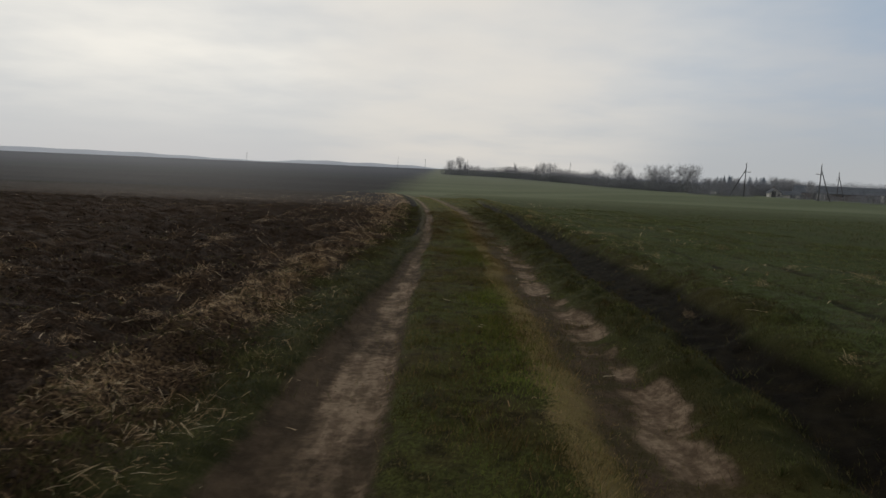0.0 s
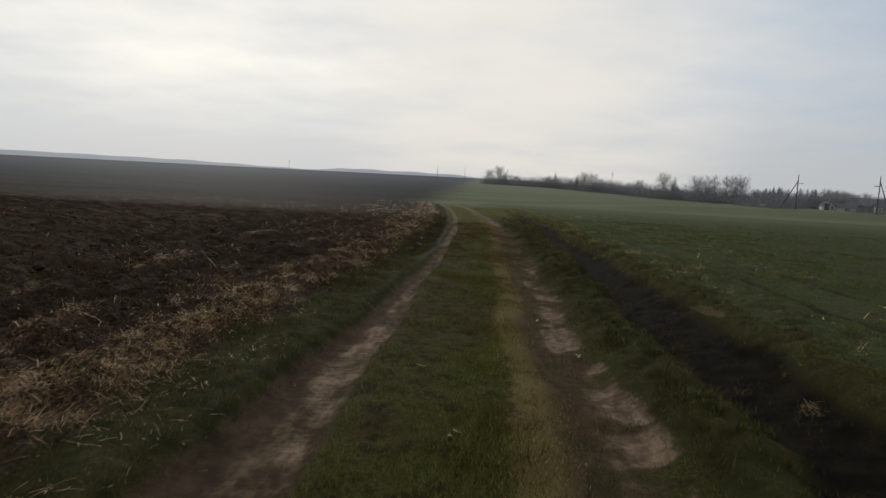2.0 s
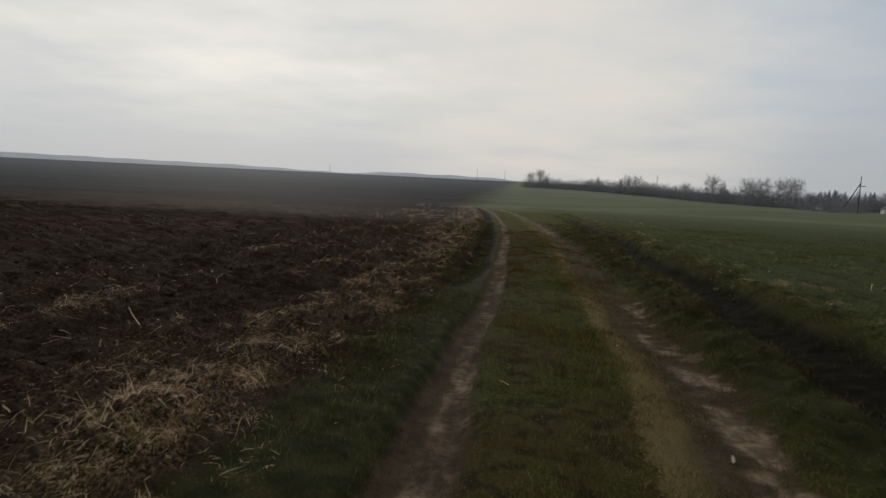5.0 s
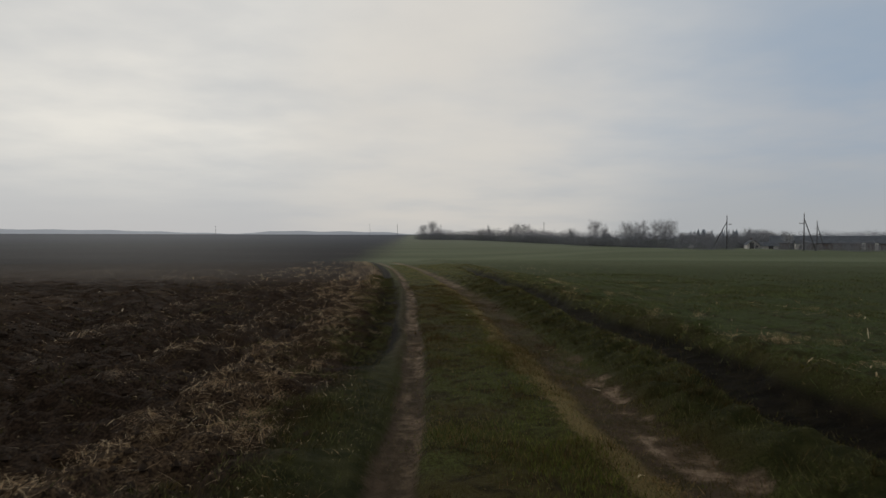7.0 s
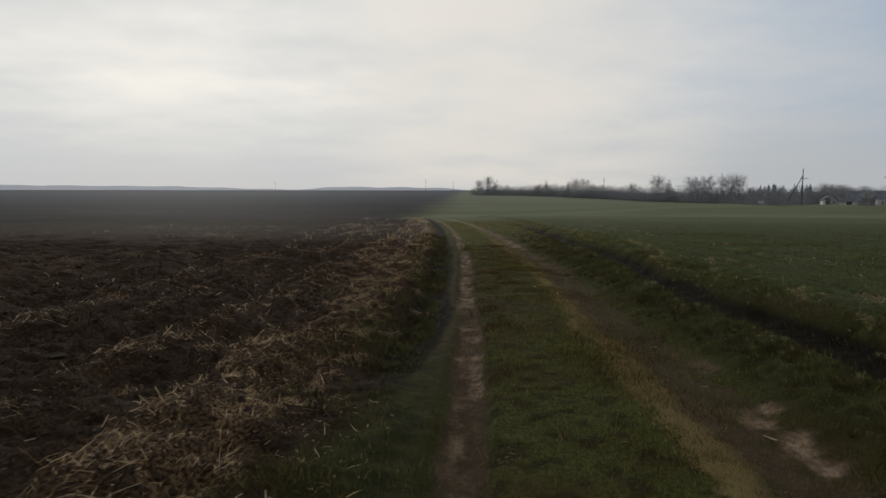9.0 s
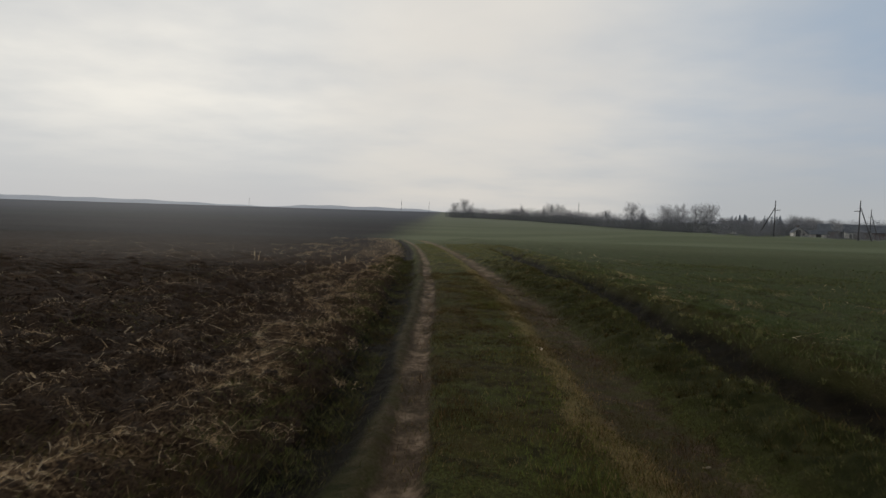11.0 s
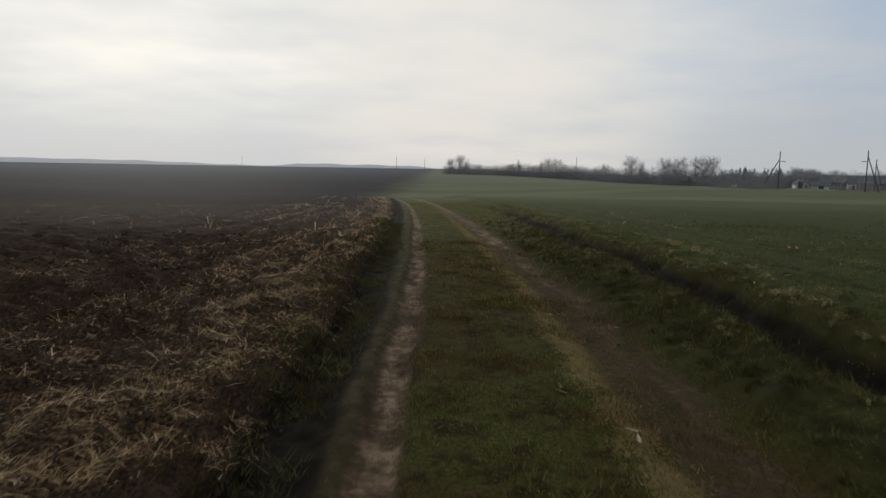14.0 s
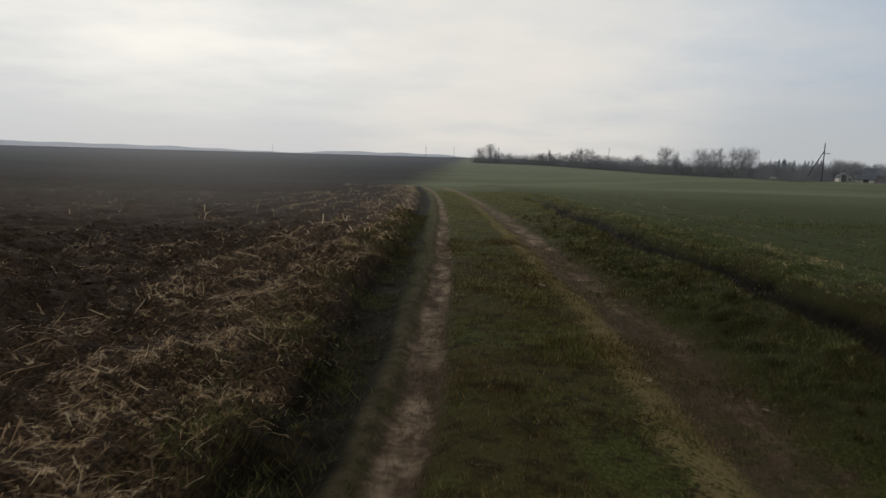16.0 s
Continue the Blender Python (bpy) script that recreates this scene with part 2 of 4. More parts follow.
    return z, soil, rut, dark, yellow, straw, earth, pale


# ---- materials ----
def material(name):
    m = bpy.data.materials.new(name)
    m.use_nodes = True
    t = m.node_tree
    t.nodes.clear()
    b = nd(t, "ShaderNodeBsdfPrincipled")
    nd(t, "ShaderNodeOutputMaterial", b.outputs[0])
    return m, t, b


def texnoise(t, co, scale, detail=3.0, rough=0.55):
    n = nd(t, "ShaderNodeTexNoise", co)
    n.inputs["Scale"].default_value, n.inputs["Detail"].default_value, n.inputs["Roughness"].default_value = scale, detail, rough
    return n.outputs[0]


def ground_material():
    m, t, b = material("field_ground")
    co = nd(t, "ShaderNodeTexCoord").outputs["Object"]

    def mask(name):
        return nd(t, "ShaderNodeAttribute", attribute_name=name).outputs["Fac"]

    huge, big, mid, fine = texnoise(t, co, 0.05, 4), texnoise(t, co, 0.7, 4), texnoise(t, co, 5, 5, 0.6), texnoise(t, co, 40, 4, 0.65)
    tiny = texnoise(t, co, 95, 3, 0.7)
    along = nd(t, "ShaderNodeVectorMath", co, (1.0, 0.22, 1.0), operation="MULTIPLY").outputs[0]
    tread = val(t, "ADD", val(t, "ADD", val(t, "MULTIPLY", texnoise(t, along, 9, 4, 0.6), 0.35), val(t, "MULTIPLY", mid, 0.35)), val(t, "MULTIPLY", texnoise(t, co, 17, 4, 0.6), 0.3))
    grain = ramp(t, val(t, "ADD", val(t, "MULTIPLY", fine, 0.6), val(t, "MULTIPLY", tiny, 0.4)), 0.42, 0.58)
    grass = blend(t, grain, (0.028, 0.028, 0.009), (0.070, 0.074, 0.020))
    grass = blend(t, val(t, "MULTIPLY", ramp(t, big, 0.45, 0.6), 0.55), grass, (0.050, 0.033, 0.014))
    grass = blend(t, val(t, "MULTIPLY", ramp(t, mid, 0.5, 0.6), 0.75), grass, (0.016, 0.012, 0.006))
    soil = blend(t, grain, (0.018, 0.0125, 0.0085), (0.055, 0.036, 0.023))
    soil = blend(t, val(t, "MULTIPLY", ramp(t, mid, 0.48, 0.58), 0.65), soil, (0.013, 0.0085, 0.006))
    soil = blend(t, val(t, "MULTIPLY", ramp(t, huge, 0.4, 0.65), 0.4), soil, (0.050, 0.031, 0.020))
    soil = blend(t, val(t, "MULTIPLY", mask("straw"), ramp(t, val(t, "ADD", val(t, "MULTIPLY", fine, 0.5), val(t, "MULTIPLY", mid, 0.5)), 0.42, 0.58)), soil, blend(t, grain, (0.050, 0.031, 0.017), (0.21, 0.138, 0.072)))
    rut = blend(t, ramp(t, tread, 0.42, 0.60), (0.12, 0.083, 0.055), (0.32, 0.235, 0.16))
    rut = blend(t, val(t, "MULTIPLY", grain, 0.55), rut, blend(t, 1.0, rut, (0.45, 0.42, 0.4), "MULTIPLY"))
    trodden = blend(t, ramp(t, tread, 0.35, 0.65), (0.042, 0.027, 0.016), (0.105, 0.069, 0.042))
    rut = blend(t, val(t, "MULTIPLY", mask("earth"), ramp(t, val(t, "ADD", val(t, "MULTIPLY", big, 0.4), val(t, "MULTIPLY", tread, 0.6)), 0.66, 0.53)), rut, trodden)
    trodden_fleck = ramp(t, val(t, "ADD", val(t, "MULTIPLY", fine, 0.5), val(t, "MULTIPLY", tread, 0.5)), 0.56, 0.64)
    rut = blend(t, val(t, "MULTIPLY", mask("earth"), trodden_fleck), rut, (0.18, 0.128, 0.078))
    margin = blend(t, ramp(t, tread, 0.38, 0.62), (0.040, 0.028, 0.018), (0.084, 0.058, 0.038))
    core = val(t, "ADD", mask("pale"), val(t, "MULTIPLY", val(t, "SUBTRACT", tread, 0.5), 1.1))
    rut = blend(t, val(t, "MULTIPLY", ramp(t, core, 0.15, 0.85), 0.95), margin, rut)
    # near-black moist earth; the shade inside furrow and ditch is painted into it
    wet_shade = blend(t, ramp(t, mid, 0.35, 0.7), (0.007, 0.0058, 0.0042), (0.018, 0.0145, 0.0085))
    dry = blend(t, mid, (0.14, 0.105, 0.042), (0.27, 0.20, 0.092))

    def ragged(name, amount=0.5):
        s = val(t, "ADD", mask(name), val(t, "MULTIPLY", val(t, "SUBTRACT", mid, 0.5), amount))
        s = val(t, "ADD", s, val(t, "MULTIPLY", val(t, "SUBTRACT", fine, 0.5), amount))
        return ramp(t, s, 0.25, 0.75)

    # distance haze painted into colours: paler far crop, blue-grey far soil and wooded ridge
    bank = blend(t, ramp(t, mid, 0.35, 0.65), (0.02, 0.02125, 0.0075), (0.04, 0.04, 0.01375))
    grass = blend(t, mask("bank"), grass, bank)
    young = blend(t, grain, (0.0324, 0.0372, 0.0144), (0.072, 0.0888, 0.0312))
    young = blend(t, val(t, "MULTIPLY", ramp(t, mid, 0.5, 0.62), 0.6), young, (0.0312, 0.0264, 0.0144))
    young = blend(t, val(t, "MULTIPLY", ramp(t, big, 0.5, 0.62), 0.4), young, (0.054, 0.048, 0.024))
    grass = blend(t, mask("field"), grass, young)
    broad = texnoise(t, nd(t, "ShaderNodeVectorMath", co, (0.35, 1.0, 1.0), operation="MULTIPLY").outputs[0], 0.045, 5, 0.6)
    crop_haze = blend(t, ramp(t, broad, 0.35, 0.65), (0.0836, 0.0979, 0.0506), (0.1232, 0.1364, 0.077))
    crop_haze = blend(t, mask("farther"), crop_haze, (0.165, 0.175, 0.130))
    soil_haze = blend(t, ramp(t, broad, 0.35, 0.65), (0.008, 0.0074, 0.0077), (0.016, 0.0145, 0.0146))
    soil_haze = blend(t, mask("farther"), soil_haze, blend(t, huge, (0.068, 0.074, 0.086), (0.088, 0.095, 0.109)))
    ridge_haze = blend(t, texnoise(t, co, 0.012, 5), (0.38, 0.40, 0.44), (0.48, 0.50, 0.54))
    grass = blend(t, mask("away"), grass, crop_haze)
    soil = blend(t, mask("away"), soil, soil_haze)
    soil = blend(t, mask("wood"), soil, ridge_haze)
    grass = blend(t, mask("wood"), grass, ridge_haze)
    # far ruts are lightened by the same painted haze
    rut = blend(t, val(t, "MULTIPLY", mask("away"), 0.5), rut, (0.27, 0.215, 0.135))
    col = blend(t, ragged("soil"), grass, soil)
    col = blend(t, val(t, "MULTIPLY", ragged("yellow", 1.6), 0.65), col, dry)
    col = blend(t, val(t, "MULTIPLY", ragged("rut", 0.6), 0.9), col, rut)
    col = blend(t, ragged("dark"), col, wet_shade)
    t.links.new(col, b.inputs["Base Color"])
    b.inputs["Roughness"].default_value = 0.7
    b.inputs["Specular IOR Level"].default_value = 0.013
    bm = nd(t, "ShaderNodeBump", 0.9, 0.04)
    t.links.new(val(t, "ADD", val(t, "ADD", val(t, "MULTIPLY", fine, 0.6), val(t, "MULTIPLY", mid, 0.4)), val(t, "MULTIPLY", tiny, 0.4)), bm.inputs["Height"])
    t.links.new(bm.outputs[0], b.inputs["Normal"])
    return m


def island_material(name, colours, rough=0.75, spec=0.025, thin=0.0, patchy=0.0):
    """A material that varies from piece to piece of a joined mesh."""
    m, t, b = material(name)
    r = nd(t, "ShaderNodeNewGeometry").outputs["Random Per Island"]
    n = nd(t, "ShaderNodeValToRGB", r)
    n.color_ramp.elements.remove(n.color_ramp.elements[1])
    n.color_ramp.elements[0].color = (*colours[0], 1)
    for i, c in enumerate(colours[1:]):
        n.color_ramp.elements.new((i + 1) / (len(colours) - 1)).color = (*c, 1)
    colour = n.outputs[0]
    if patchy:
        co = nd(t, "ShaderNodeTexCoord").outputs["Object"]
        spots = val(t, "ADD", val(t, "MULTIPLY", texnoise(t, co, 1.6, 3), 0.55), val(t, "MULTIPLY", texnoise(t, co, 11, 3), 0.45))
        colour = blend(t, val(t, "MULTIPLY", ramp(t, spots, 0.44, 0.55), patchy), colour, blend(t, 1.0, colour, (0.42, 0.26, 0.28), "MULTIPLY"))
    t.links.new(colour, b.inputs["Base Color"])
    b.inputs["Roughness"].default_value, b.inputs["Specular IOR Level"].default_value = rough, spec
    if thin:
        # thin leaves let part of the light through
        through_leaf = nd(t, "ShaderNodeBsdfTranslucent", colour)
        both = nd(t, "ShaderNodeMixShader", thin, b.outputs[0], through_leaf.outputs[0])
        out = [k for k in t.nodes if k.type == "OUTPUT_MATERIAL"][0]
        t.links.new(both.outputs[0], out.inputs[0])
    return m


def worn_material(name, light, shade, scale=3.0, rough=0.85, metal=0.0):
    m, t, b = material(name)
    co = nd(t, "ShaderNodeTexCoord").outputs["Object"]
    a, c = texnoise(t, co, scale, 5, 0.6), texnoise(t, co, scale * 9, 4, 0.6)
    col = blend(t, ramp(t, val(t, "ADD", val(t, "MULTIPLY", a, 0.7), val(t, "MULTIPLY", c, 0.3)), 0.35, 0.65), shade, light)
    t.links.new(col, b.inputs["Base Color"])
    b.inputs["Roughness"].default_value, b.inputs["Metallic"].default_value = rough, metal
    b.inputs["Specular IOR Level"].default_value = 0.08
    bm = nd(t, "ShaderNodeBump", 0.3, 0.02)
    t.links.new(c, bm.inputs["Height"])
    t.links.new(bm.outputs[0], b.inputs["Normal"])
    return m


GROUND = ground_material()
GRASS = island_material("short_grass", [(0.028, 0.030, 0.009), (0.068, 0.076, 0.019), (0.106, 0.120, 0.029), (0.140, 0.108, 0.040), (0.27, 0.19, 0.088)], thin=0.4, patchy=0.65)
DRY = island_material("yellowed_grass", [(0.118, 0.0978, 0.0345), (0.202, 0.159, 0.0575), (0.296, 0.218, 0.0863), (0.45, 0.316, 0.173)], thin=0.4, patchy=0.35)
PALE = island_material("pale_grass", [(0.12, 0.128, 0.052), (0.18, 0.188, 0.075), (0.25, 0.245, 0.105), (0.34, 0.28, 0.14)], thin=0.4, patchy=0.3)
FRESH = island_material("fresh_green_grass", [(0.055, 0.075, 0.015), (0.105, 0.140, 0.025), (0.155, 0.195, 0.037), (0.22, 0.22, 0.06)], thin=0.5, patchy=0.35)
WORN = island_material("worn_brown_grass", [(0.0336, 0.0294, 0.0112), (0.063, 0.056, 0.0182), (0.0952, 0.0868, 0.0252), (0.126, 0.0896, 0.0378), (0.308, 0.217, 0.101)], thin=0.4, patchy=0.9)
LUSH = island_material("dark_verge_grass", [(0.0299, 0.0345, 0.01265), (0.0552, 0.06325, 0.0207), (0.08625, 0.0943, 0.03105), (0.1955, 0.161, 0.0713)], thin=0.45, patchy=0.75)
CROP = island_material("winter_crop_leaf", [(0.0644, 0.0805, 0.0299), (0.1012, 0.1242, 0.046), (0.138, 0.1633, 0.06095), (0.2185, 0.2139, 0.1081)], thin=0.4, patchy=0.6)
STRAW = island_material("dry_straw", [(0.11, 0.066, 0.034), (0.27, 0.17, 0.085), (0.45, 0.30, 0.155), (0.68, 0.49, 0.28), (0.85, 0.70, 0.47)], 0.6, thin=0.3)
HUSK = worn_material("dry_husk_leaf", (0.55, 0.47, 0.34), (0.34, 0.27, 0.18), 12.0, 0.7)
CLOD = worn_material("soil_clod", (0.050, 0.035, 0.024), (0.020, 0.0145, 0.0105), 14.0, 0.95)
# bark, twigs and needles: aerial haze is put into these paler, bluer tones
BARK = worn_material("hazed_bark", (0.34, 0.33, 0.33), (0.24, 0.235, 0.235), 2.0)
TWIG = island_material("hazed_twigs", [(0.34, 0.33, 0.335), (0.42, 0.41, 0.415), (0.50, 0.49, 0.495)], 0.9)
SCRUB = island_material("hazed_scrub", [(0.20, 0.202, 0.215), (0.27, 0.272, 0.29), (0.36, 0.36, 0.38)], 0.9)
NEEDLE = island_material("hazed_needles", [(0.11, 0.144, 0.182), (0.154, 0.19, 0.234), (0.198, 0.23, 0.28)], 0.9)
CONCRETE = worn_material("weathered_concrete", (0.17, 0.165, 0.16), (0.10, 0.10, 0.10), 1.0)
# pole and door grey is lifted to imitate haze over the distance
POLEWOOD = worn_material("hazed_pole_wood", (0.12, 0.115, 0.115), (0.075, 0.072, 0.072), 1.5)
PLASTER = worn_material("white_plaster", (0.80, 0.76, 0.71), (0.55, 0.51, 0.47), 0.9)
BRICK = worn_material("dull_brick", (0.20, 0.16, 0.15), (0.12, 0.10, 0.095), 1.2)
ROOF = worn_material("slate_roof", (0.13, 0.14, 0.155), (0.08, 0.085, 0.095), 0.9)
PANE, _t, _b = material("dark_pane")
_b.inputs["Base Color"].default_value, _b.inputs["Roughness"].default_value = (0.02, 0.022, 0.026, 1), 0.1


# ---- builders ----
def raw_mesh(name, verts, faces, mats, smooth_shade=False, masks=None):
    """A mesh from numpy arrays; faces all have the same number of corners."""
    me = bpy.data.meshes.new(name)
    n, k = faces.shape
    me.vertices.add(len(verts))
    me.vertices.foreach_set("co", np.ascontiguousarray(verts, dtype=np.float32).ravel())
    me.loops.add(n * k)
    me.loops.foreach_set("vertex_index", np.ascontiguousarray(faces, dtype=np.int32).ravel())
    me.polygons.add(n)
    me.polygons.foreach_set("loop_start", np.arange(0, n * k, k, dtype=np.int32))
    me.update(calc_edges=True)
    me.polygons.foreach_set("use_smooth", np.full(n, smooth_shade))
    for key, values in (masks or {}).items():
        me.attributes.new(key, "FLOAT", "POINT").data.foreach_set("value", np.ascontiguousarray(values, dtype=np.float32).ravel())
    me.materials.append(mats)
    me.update()
    return me


def part(name, bm, mat, parent=None, label=""):
    me = bpy.data.meshes.new(name)
    bm.to_mesh(me)
    bm.free()
    me.materials.append(mat)
    ob = new(name, me)
    ob.parent = parent
    return tagged(ob, label)


def spaced(start, stop, step, growth):
    out, s = [start], step
    while out[-1] < stop:
        out.append(out[-1] + s)
        s *= growth
    return out


# ---- the ground: ploughed field, track and green field, one sheet to the horizon ----
right_side = spaced(4.2, 4200, 0.045, 1.055)
left_side = spaced(4.2, 4200, 0.045, 1.038)
us = np.array([-v for v in reversed(left_side)] + list(np.arange(-4.15, 4.19, 0.04)) + right_side)
vs = np.array([-v for v in reversed(spaced(0, 3000, 0.5, 1.25))][:-1] + list(np.arange(0, 2, 0.2)) + list(np.arange(2, 33, 0.045)) + spaced(33, 4300, 0.05, 1.03))


def ground_piece(name, lo, hi, label, category):
    keep = us[(us >= lo - 1e-6) & (us <= hi + 1e-6)]
    uu, yy = np.meshgrid(keep, vs)
    xx = uu + centre(yy)
    z, soil, rut, dark, yellow, straw, earth, pale = ground_at(xx, yy)
    rows, cols = uu.shape
    idx = np.arange(rows * cols).reshape(rows, cols)
    faces = np.stack([idx[:-1, :-1], idx[:-1, 1:], idx[1:, 1:], idx[1:, :-1]], -1).reshape(-1, 4)
    verts = np.stack([xx, yy, z], -1).reshape(-1, 3)
    # away, farther and wood are distance masks for the haze put into the colours
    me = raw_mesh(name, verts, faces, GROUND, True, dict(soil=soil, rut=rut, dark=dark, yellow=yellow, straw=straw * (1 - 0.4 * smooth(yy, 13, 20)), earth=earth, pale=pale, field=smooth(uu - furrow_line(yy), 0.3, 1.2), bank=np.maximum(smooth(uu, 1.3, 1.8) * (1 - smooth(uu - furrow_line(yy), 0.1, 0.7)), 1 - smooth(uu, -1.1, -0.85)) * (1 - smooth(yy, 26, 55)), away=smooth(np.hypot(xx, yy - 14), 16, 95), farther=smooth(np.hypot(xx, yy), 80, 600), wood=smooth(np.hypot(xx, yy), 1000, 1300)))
    return tagged(new(name, me), label, category, kind="structure")


cut_left = us[np.argmin(np.abs(us + 1.9))]
cut_right = us[np.argmin(np.abs(us - 2.0))]
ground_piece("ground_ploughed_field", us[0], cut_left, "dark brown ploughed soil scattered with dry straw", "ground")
ground_piece("road_dirt_track", cut_left, cut_right, "rutted dirt farm track with a grassy middle strip", "road")
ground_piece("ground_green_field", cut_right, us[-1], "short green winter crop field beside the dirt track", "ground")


# ---- stuff on the ground: grass, crop, straw ----
def blades(name, count, box, density, height, width, mat, label, category, seed, lean=0.5):
    """Single grass blades over a stretch of the ground."""
    rng = np.random.default_rng(seed)
    y = rng.uniform(box[2], box[3], count)
    u = rng.uniform(box[0], box[1], count)
    x = u + centre(y)
    z, soil, rut, dark, yellow, straw, earth, pale = ground_at(x, y)
    keep = rng.uniform(0, 1, count) < density(u, x, y, soil, rut, dark)
    x, y, z = x[keep], y[keep], z[keep]
    n = len(x)
    lush = 0.55 + 0.9 * vnoise(x, y, 0.45, 21) * (0.5 + vnoise(x, y, 1.9, 22))
    h = height * rng.uniform(0.5, 1.25, n) * lush
    a, b = rng.uniform(0, 2 * math.pi, n), rng.uniform(0, 2 * math.pi, n)
    w = width * rng.uniform(0.6, 1.3, n) * (1 + np.clip(y - 20, 0, 60) * 0.03)
    foot = np.stack([x, y, z - 0.012], -1)
    side = np.stack([np.cos(a) * w, np.sin(a) * w, np.zeros(n)], -1)
    tip = foot + np.stack([np.cos(b) * h * lean, np.sin(b) * h * lean, h], -1)
    verts = np.stack([foot - side, foot + side, tip], 1).reshape(-1, 3)
    me = raw_mesh(name, verts, np.arange(3 * n).reshape(n, 3), mat)
    return tagged(new(name, me), label, category, kind="stuff")


def verge(u, x, y, soil, rut, dark):
    return (1 - soil) * np.clip(1 - 1.0 * rut, 0, 1) * (1 - 0.95 * dark) * (0.12 + 0.88 * smooth(0.6 * vnoise(x, y, 0.7, 23) + 0.4 * vnoise(x, y, 0.2, 27), 0.25, 0.7)) * (1 - 0.85 * bump(u, -1.25, 0.3, 0.15) * smooth(y, 13, 19))


def inner(u, x, y, soil, rut, dark):
    return verge(u, x, y, soil, rut, dark) * (u < 1.45) * smooth(u, -1.0, -0.85) * np.maximum(1 - smooth(y, 14, 18), smooth(u - field_edge(y), 0.35, 0.6))


def worn_strip(u, x, y, soil, rut, dark):
    return inner(u, x, y, soil, rut, dark) * smooth(y + 6 * vnoise(x, y, 1.2, 37), 19, 23)


def green_strip(u, x, y, soil, rut, dark):
    return inner(u, x, y, soil, rut, dark) * (1 - 0.85 * smooth(y + 6 * vnoise(x, y, 1.2, 37), 19, 23))


def outer(u, x, y, soil, rut, dark):
    return verge(u, x, y, soil, rut, dark) * np.maximum(smooth(u, 1.2, 1.6), 1 - smooth(u, -1.02, -0.87))


def tussocks(u, x, y, soil, rut, dark):
    return smooth(u, 1.35, 1.6) * (1 - smooth(u - furrow_line(y), -0.2, 0.1)) * smooth(0.4 * vnoise(x, y, 0.8, 46) + 0.6 * vnoise(x, y, 0.24, 47), 0.5, 0.66) * (1 - rut)


def dry_edge(u, x, y, soil, rut, dark):
    return bump(u + (vnoise(x, y, 1.3, 3) - 0.5) * 0.2, dry_line(y), 0.05, 0.34) * (0.25 + 0.75 * vnoise(x, y, 0.5, 28)) * np.interp(y, [0, 17, 21], [1.0, 1.0, 0.5])


def fresh_side(u, x, y, soil, rut, dark):
    side = smooth(u, -0.3, 0.35) * (1 - smooth(u - dry_line(y), -0.22, 0.02))
    return side * smooth(vnoise(x, y * 0.6, 0.8, 60), 0.2, 0.7) * np.interp(y, [0, 10, 14, 22, 30], [1.0, 0.9, 0.45, 0.15, 0.3]) * (1 - rut)


def lip(u, x, y, soil, rut, dark):
    off = u - furrow_line(y)
    return np.maximum(bump(off, -0.42, 0.1, 0.2), 0.6 * bump(off, 0.5, 0.1, 0.2)) * smooth(vnoise(x, y, 0.45, 29), 0.35, 0.75)


def crop(u, x, y, soil, rut, dark):
    rows = smooth(np.sin(u * 2 * math.pi / 0.26), -0.5, 0.7)
    return (1 - dark) * (1 - smooth(y + 8 * vnoise(x, y, 2.5, 48), 30, 52)) * (0.15 + 0.85 * rows) * smooth(0.8 * vnoise(x, y, 1.4, 24) + 0.6 * vnoise(x, y, 0.35, 25), 0.42, 0.95)


def straw_tint(u, x, y, soil, rut, dark):
    return smooth(u - field_edge(y), -0.9, -0.1) * (1 - smooth(u - field_edge(y), 0.1, 0.7)) * smooth(vnoise(x, y, 0.7, 26) + 0.3 * vnoise(x, y, 0.2, 38) + 0.15 * smooth(y, 16, 20), 0.4, 0.85)


blades("track_grass", 140000, (-1.1, 1.5, 17, 36), worn_strip, 0.05, 0.0024, WORN, "worn brownish grass in the middle of the track", "grass", 9)
blades("track_grass", 300000, (-2.1, 1.5, 2.0, 34), green_strip, 0.055, 0.0025, GRASS, "short worn grass on the track and its verges", "grass", 1)
blades("verge_grass", 300000, (-2.1, 3.3, 2.3, 36), outer, 0.06, 0.0028, LUSH, "dark rough grass on the bank beside the track", "grass", 6)
blades("verge_tussocks", 90000, (1.3, 3.4, 3, 40), tussocks, 0.085, 0.0030, LUSH, "coarse grass tussocks on the bank beside the track", "grass", 12, 0.7)
blades("track_grass", 120000, (-2.1, 4.8, 29, 72), verge, 0.05, 0.006, PALE, "short worn grass on the track and its verges", "grass", 2)
blades("dry_edge_grass", 120000, (0.2, 1.15, 2.3, 40), dry_edge, 0.035, 0.003, DRY, "yellowed trampled grass along the wheel rut", "grass", 7, 0.8)
blades("fresh_strip_grass", 110000, (-0.35, 0.8, 2.0, 30), fresh_side, 0.05, 0.0026, FRESH, "fresh green grass beside the yellowed strip", "grass", 13)
blades("furrow_lip_grass", 90000, (1.6, 7.0, 10, 60), lip, 0.085, 0.004, GRASS, "longer grass tufts along the edge of the furrow", "grass", 8, 0.6)
blades("winter_crop", 330000, (2.3, 11.0, 3.0, 40), crop, 0.065, 0.0042, CROP, "low green winter crop seedlings in the field", "crop", 3, 0.7)
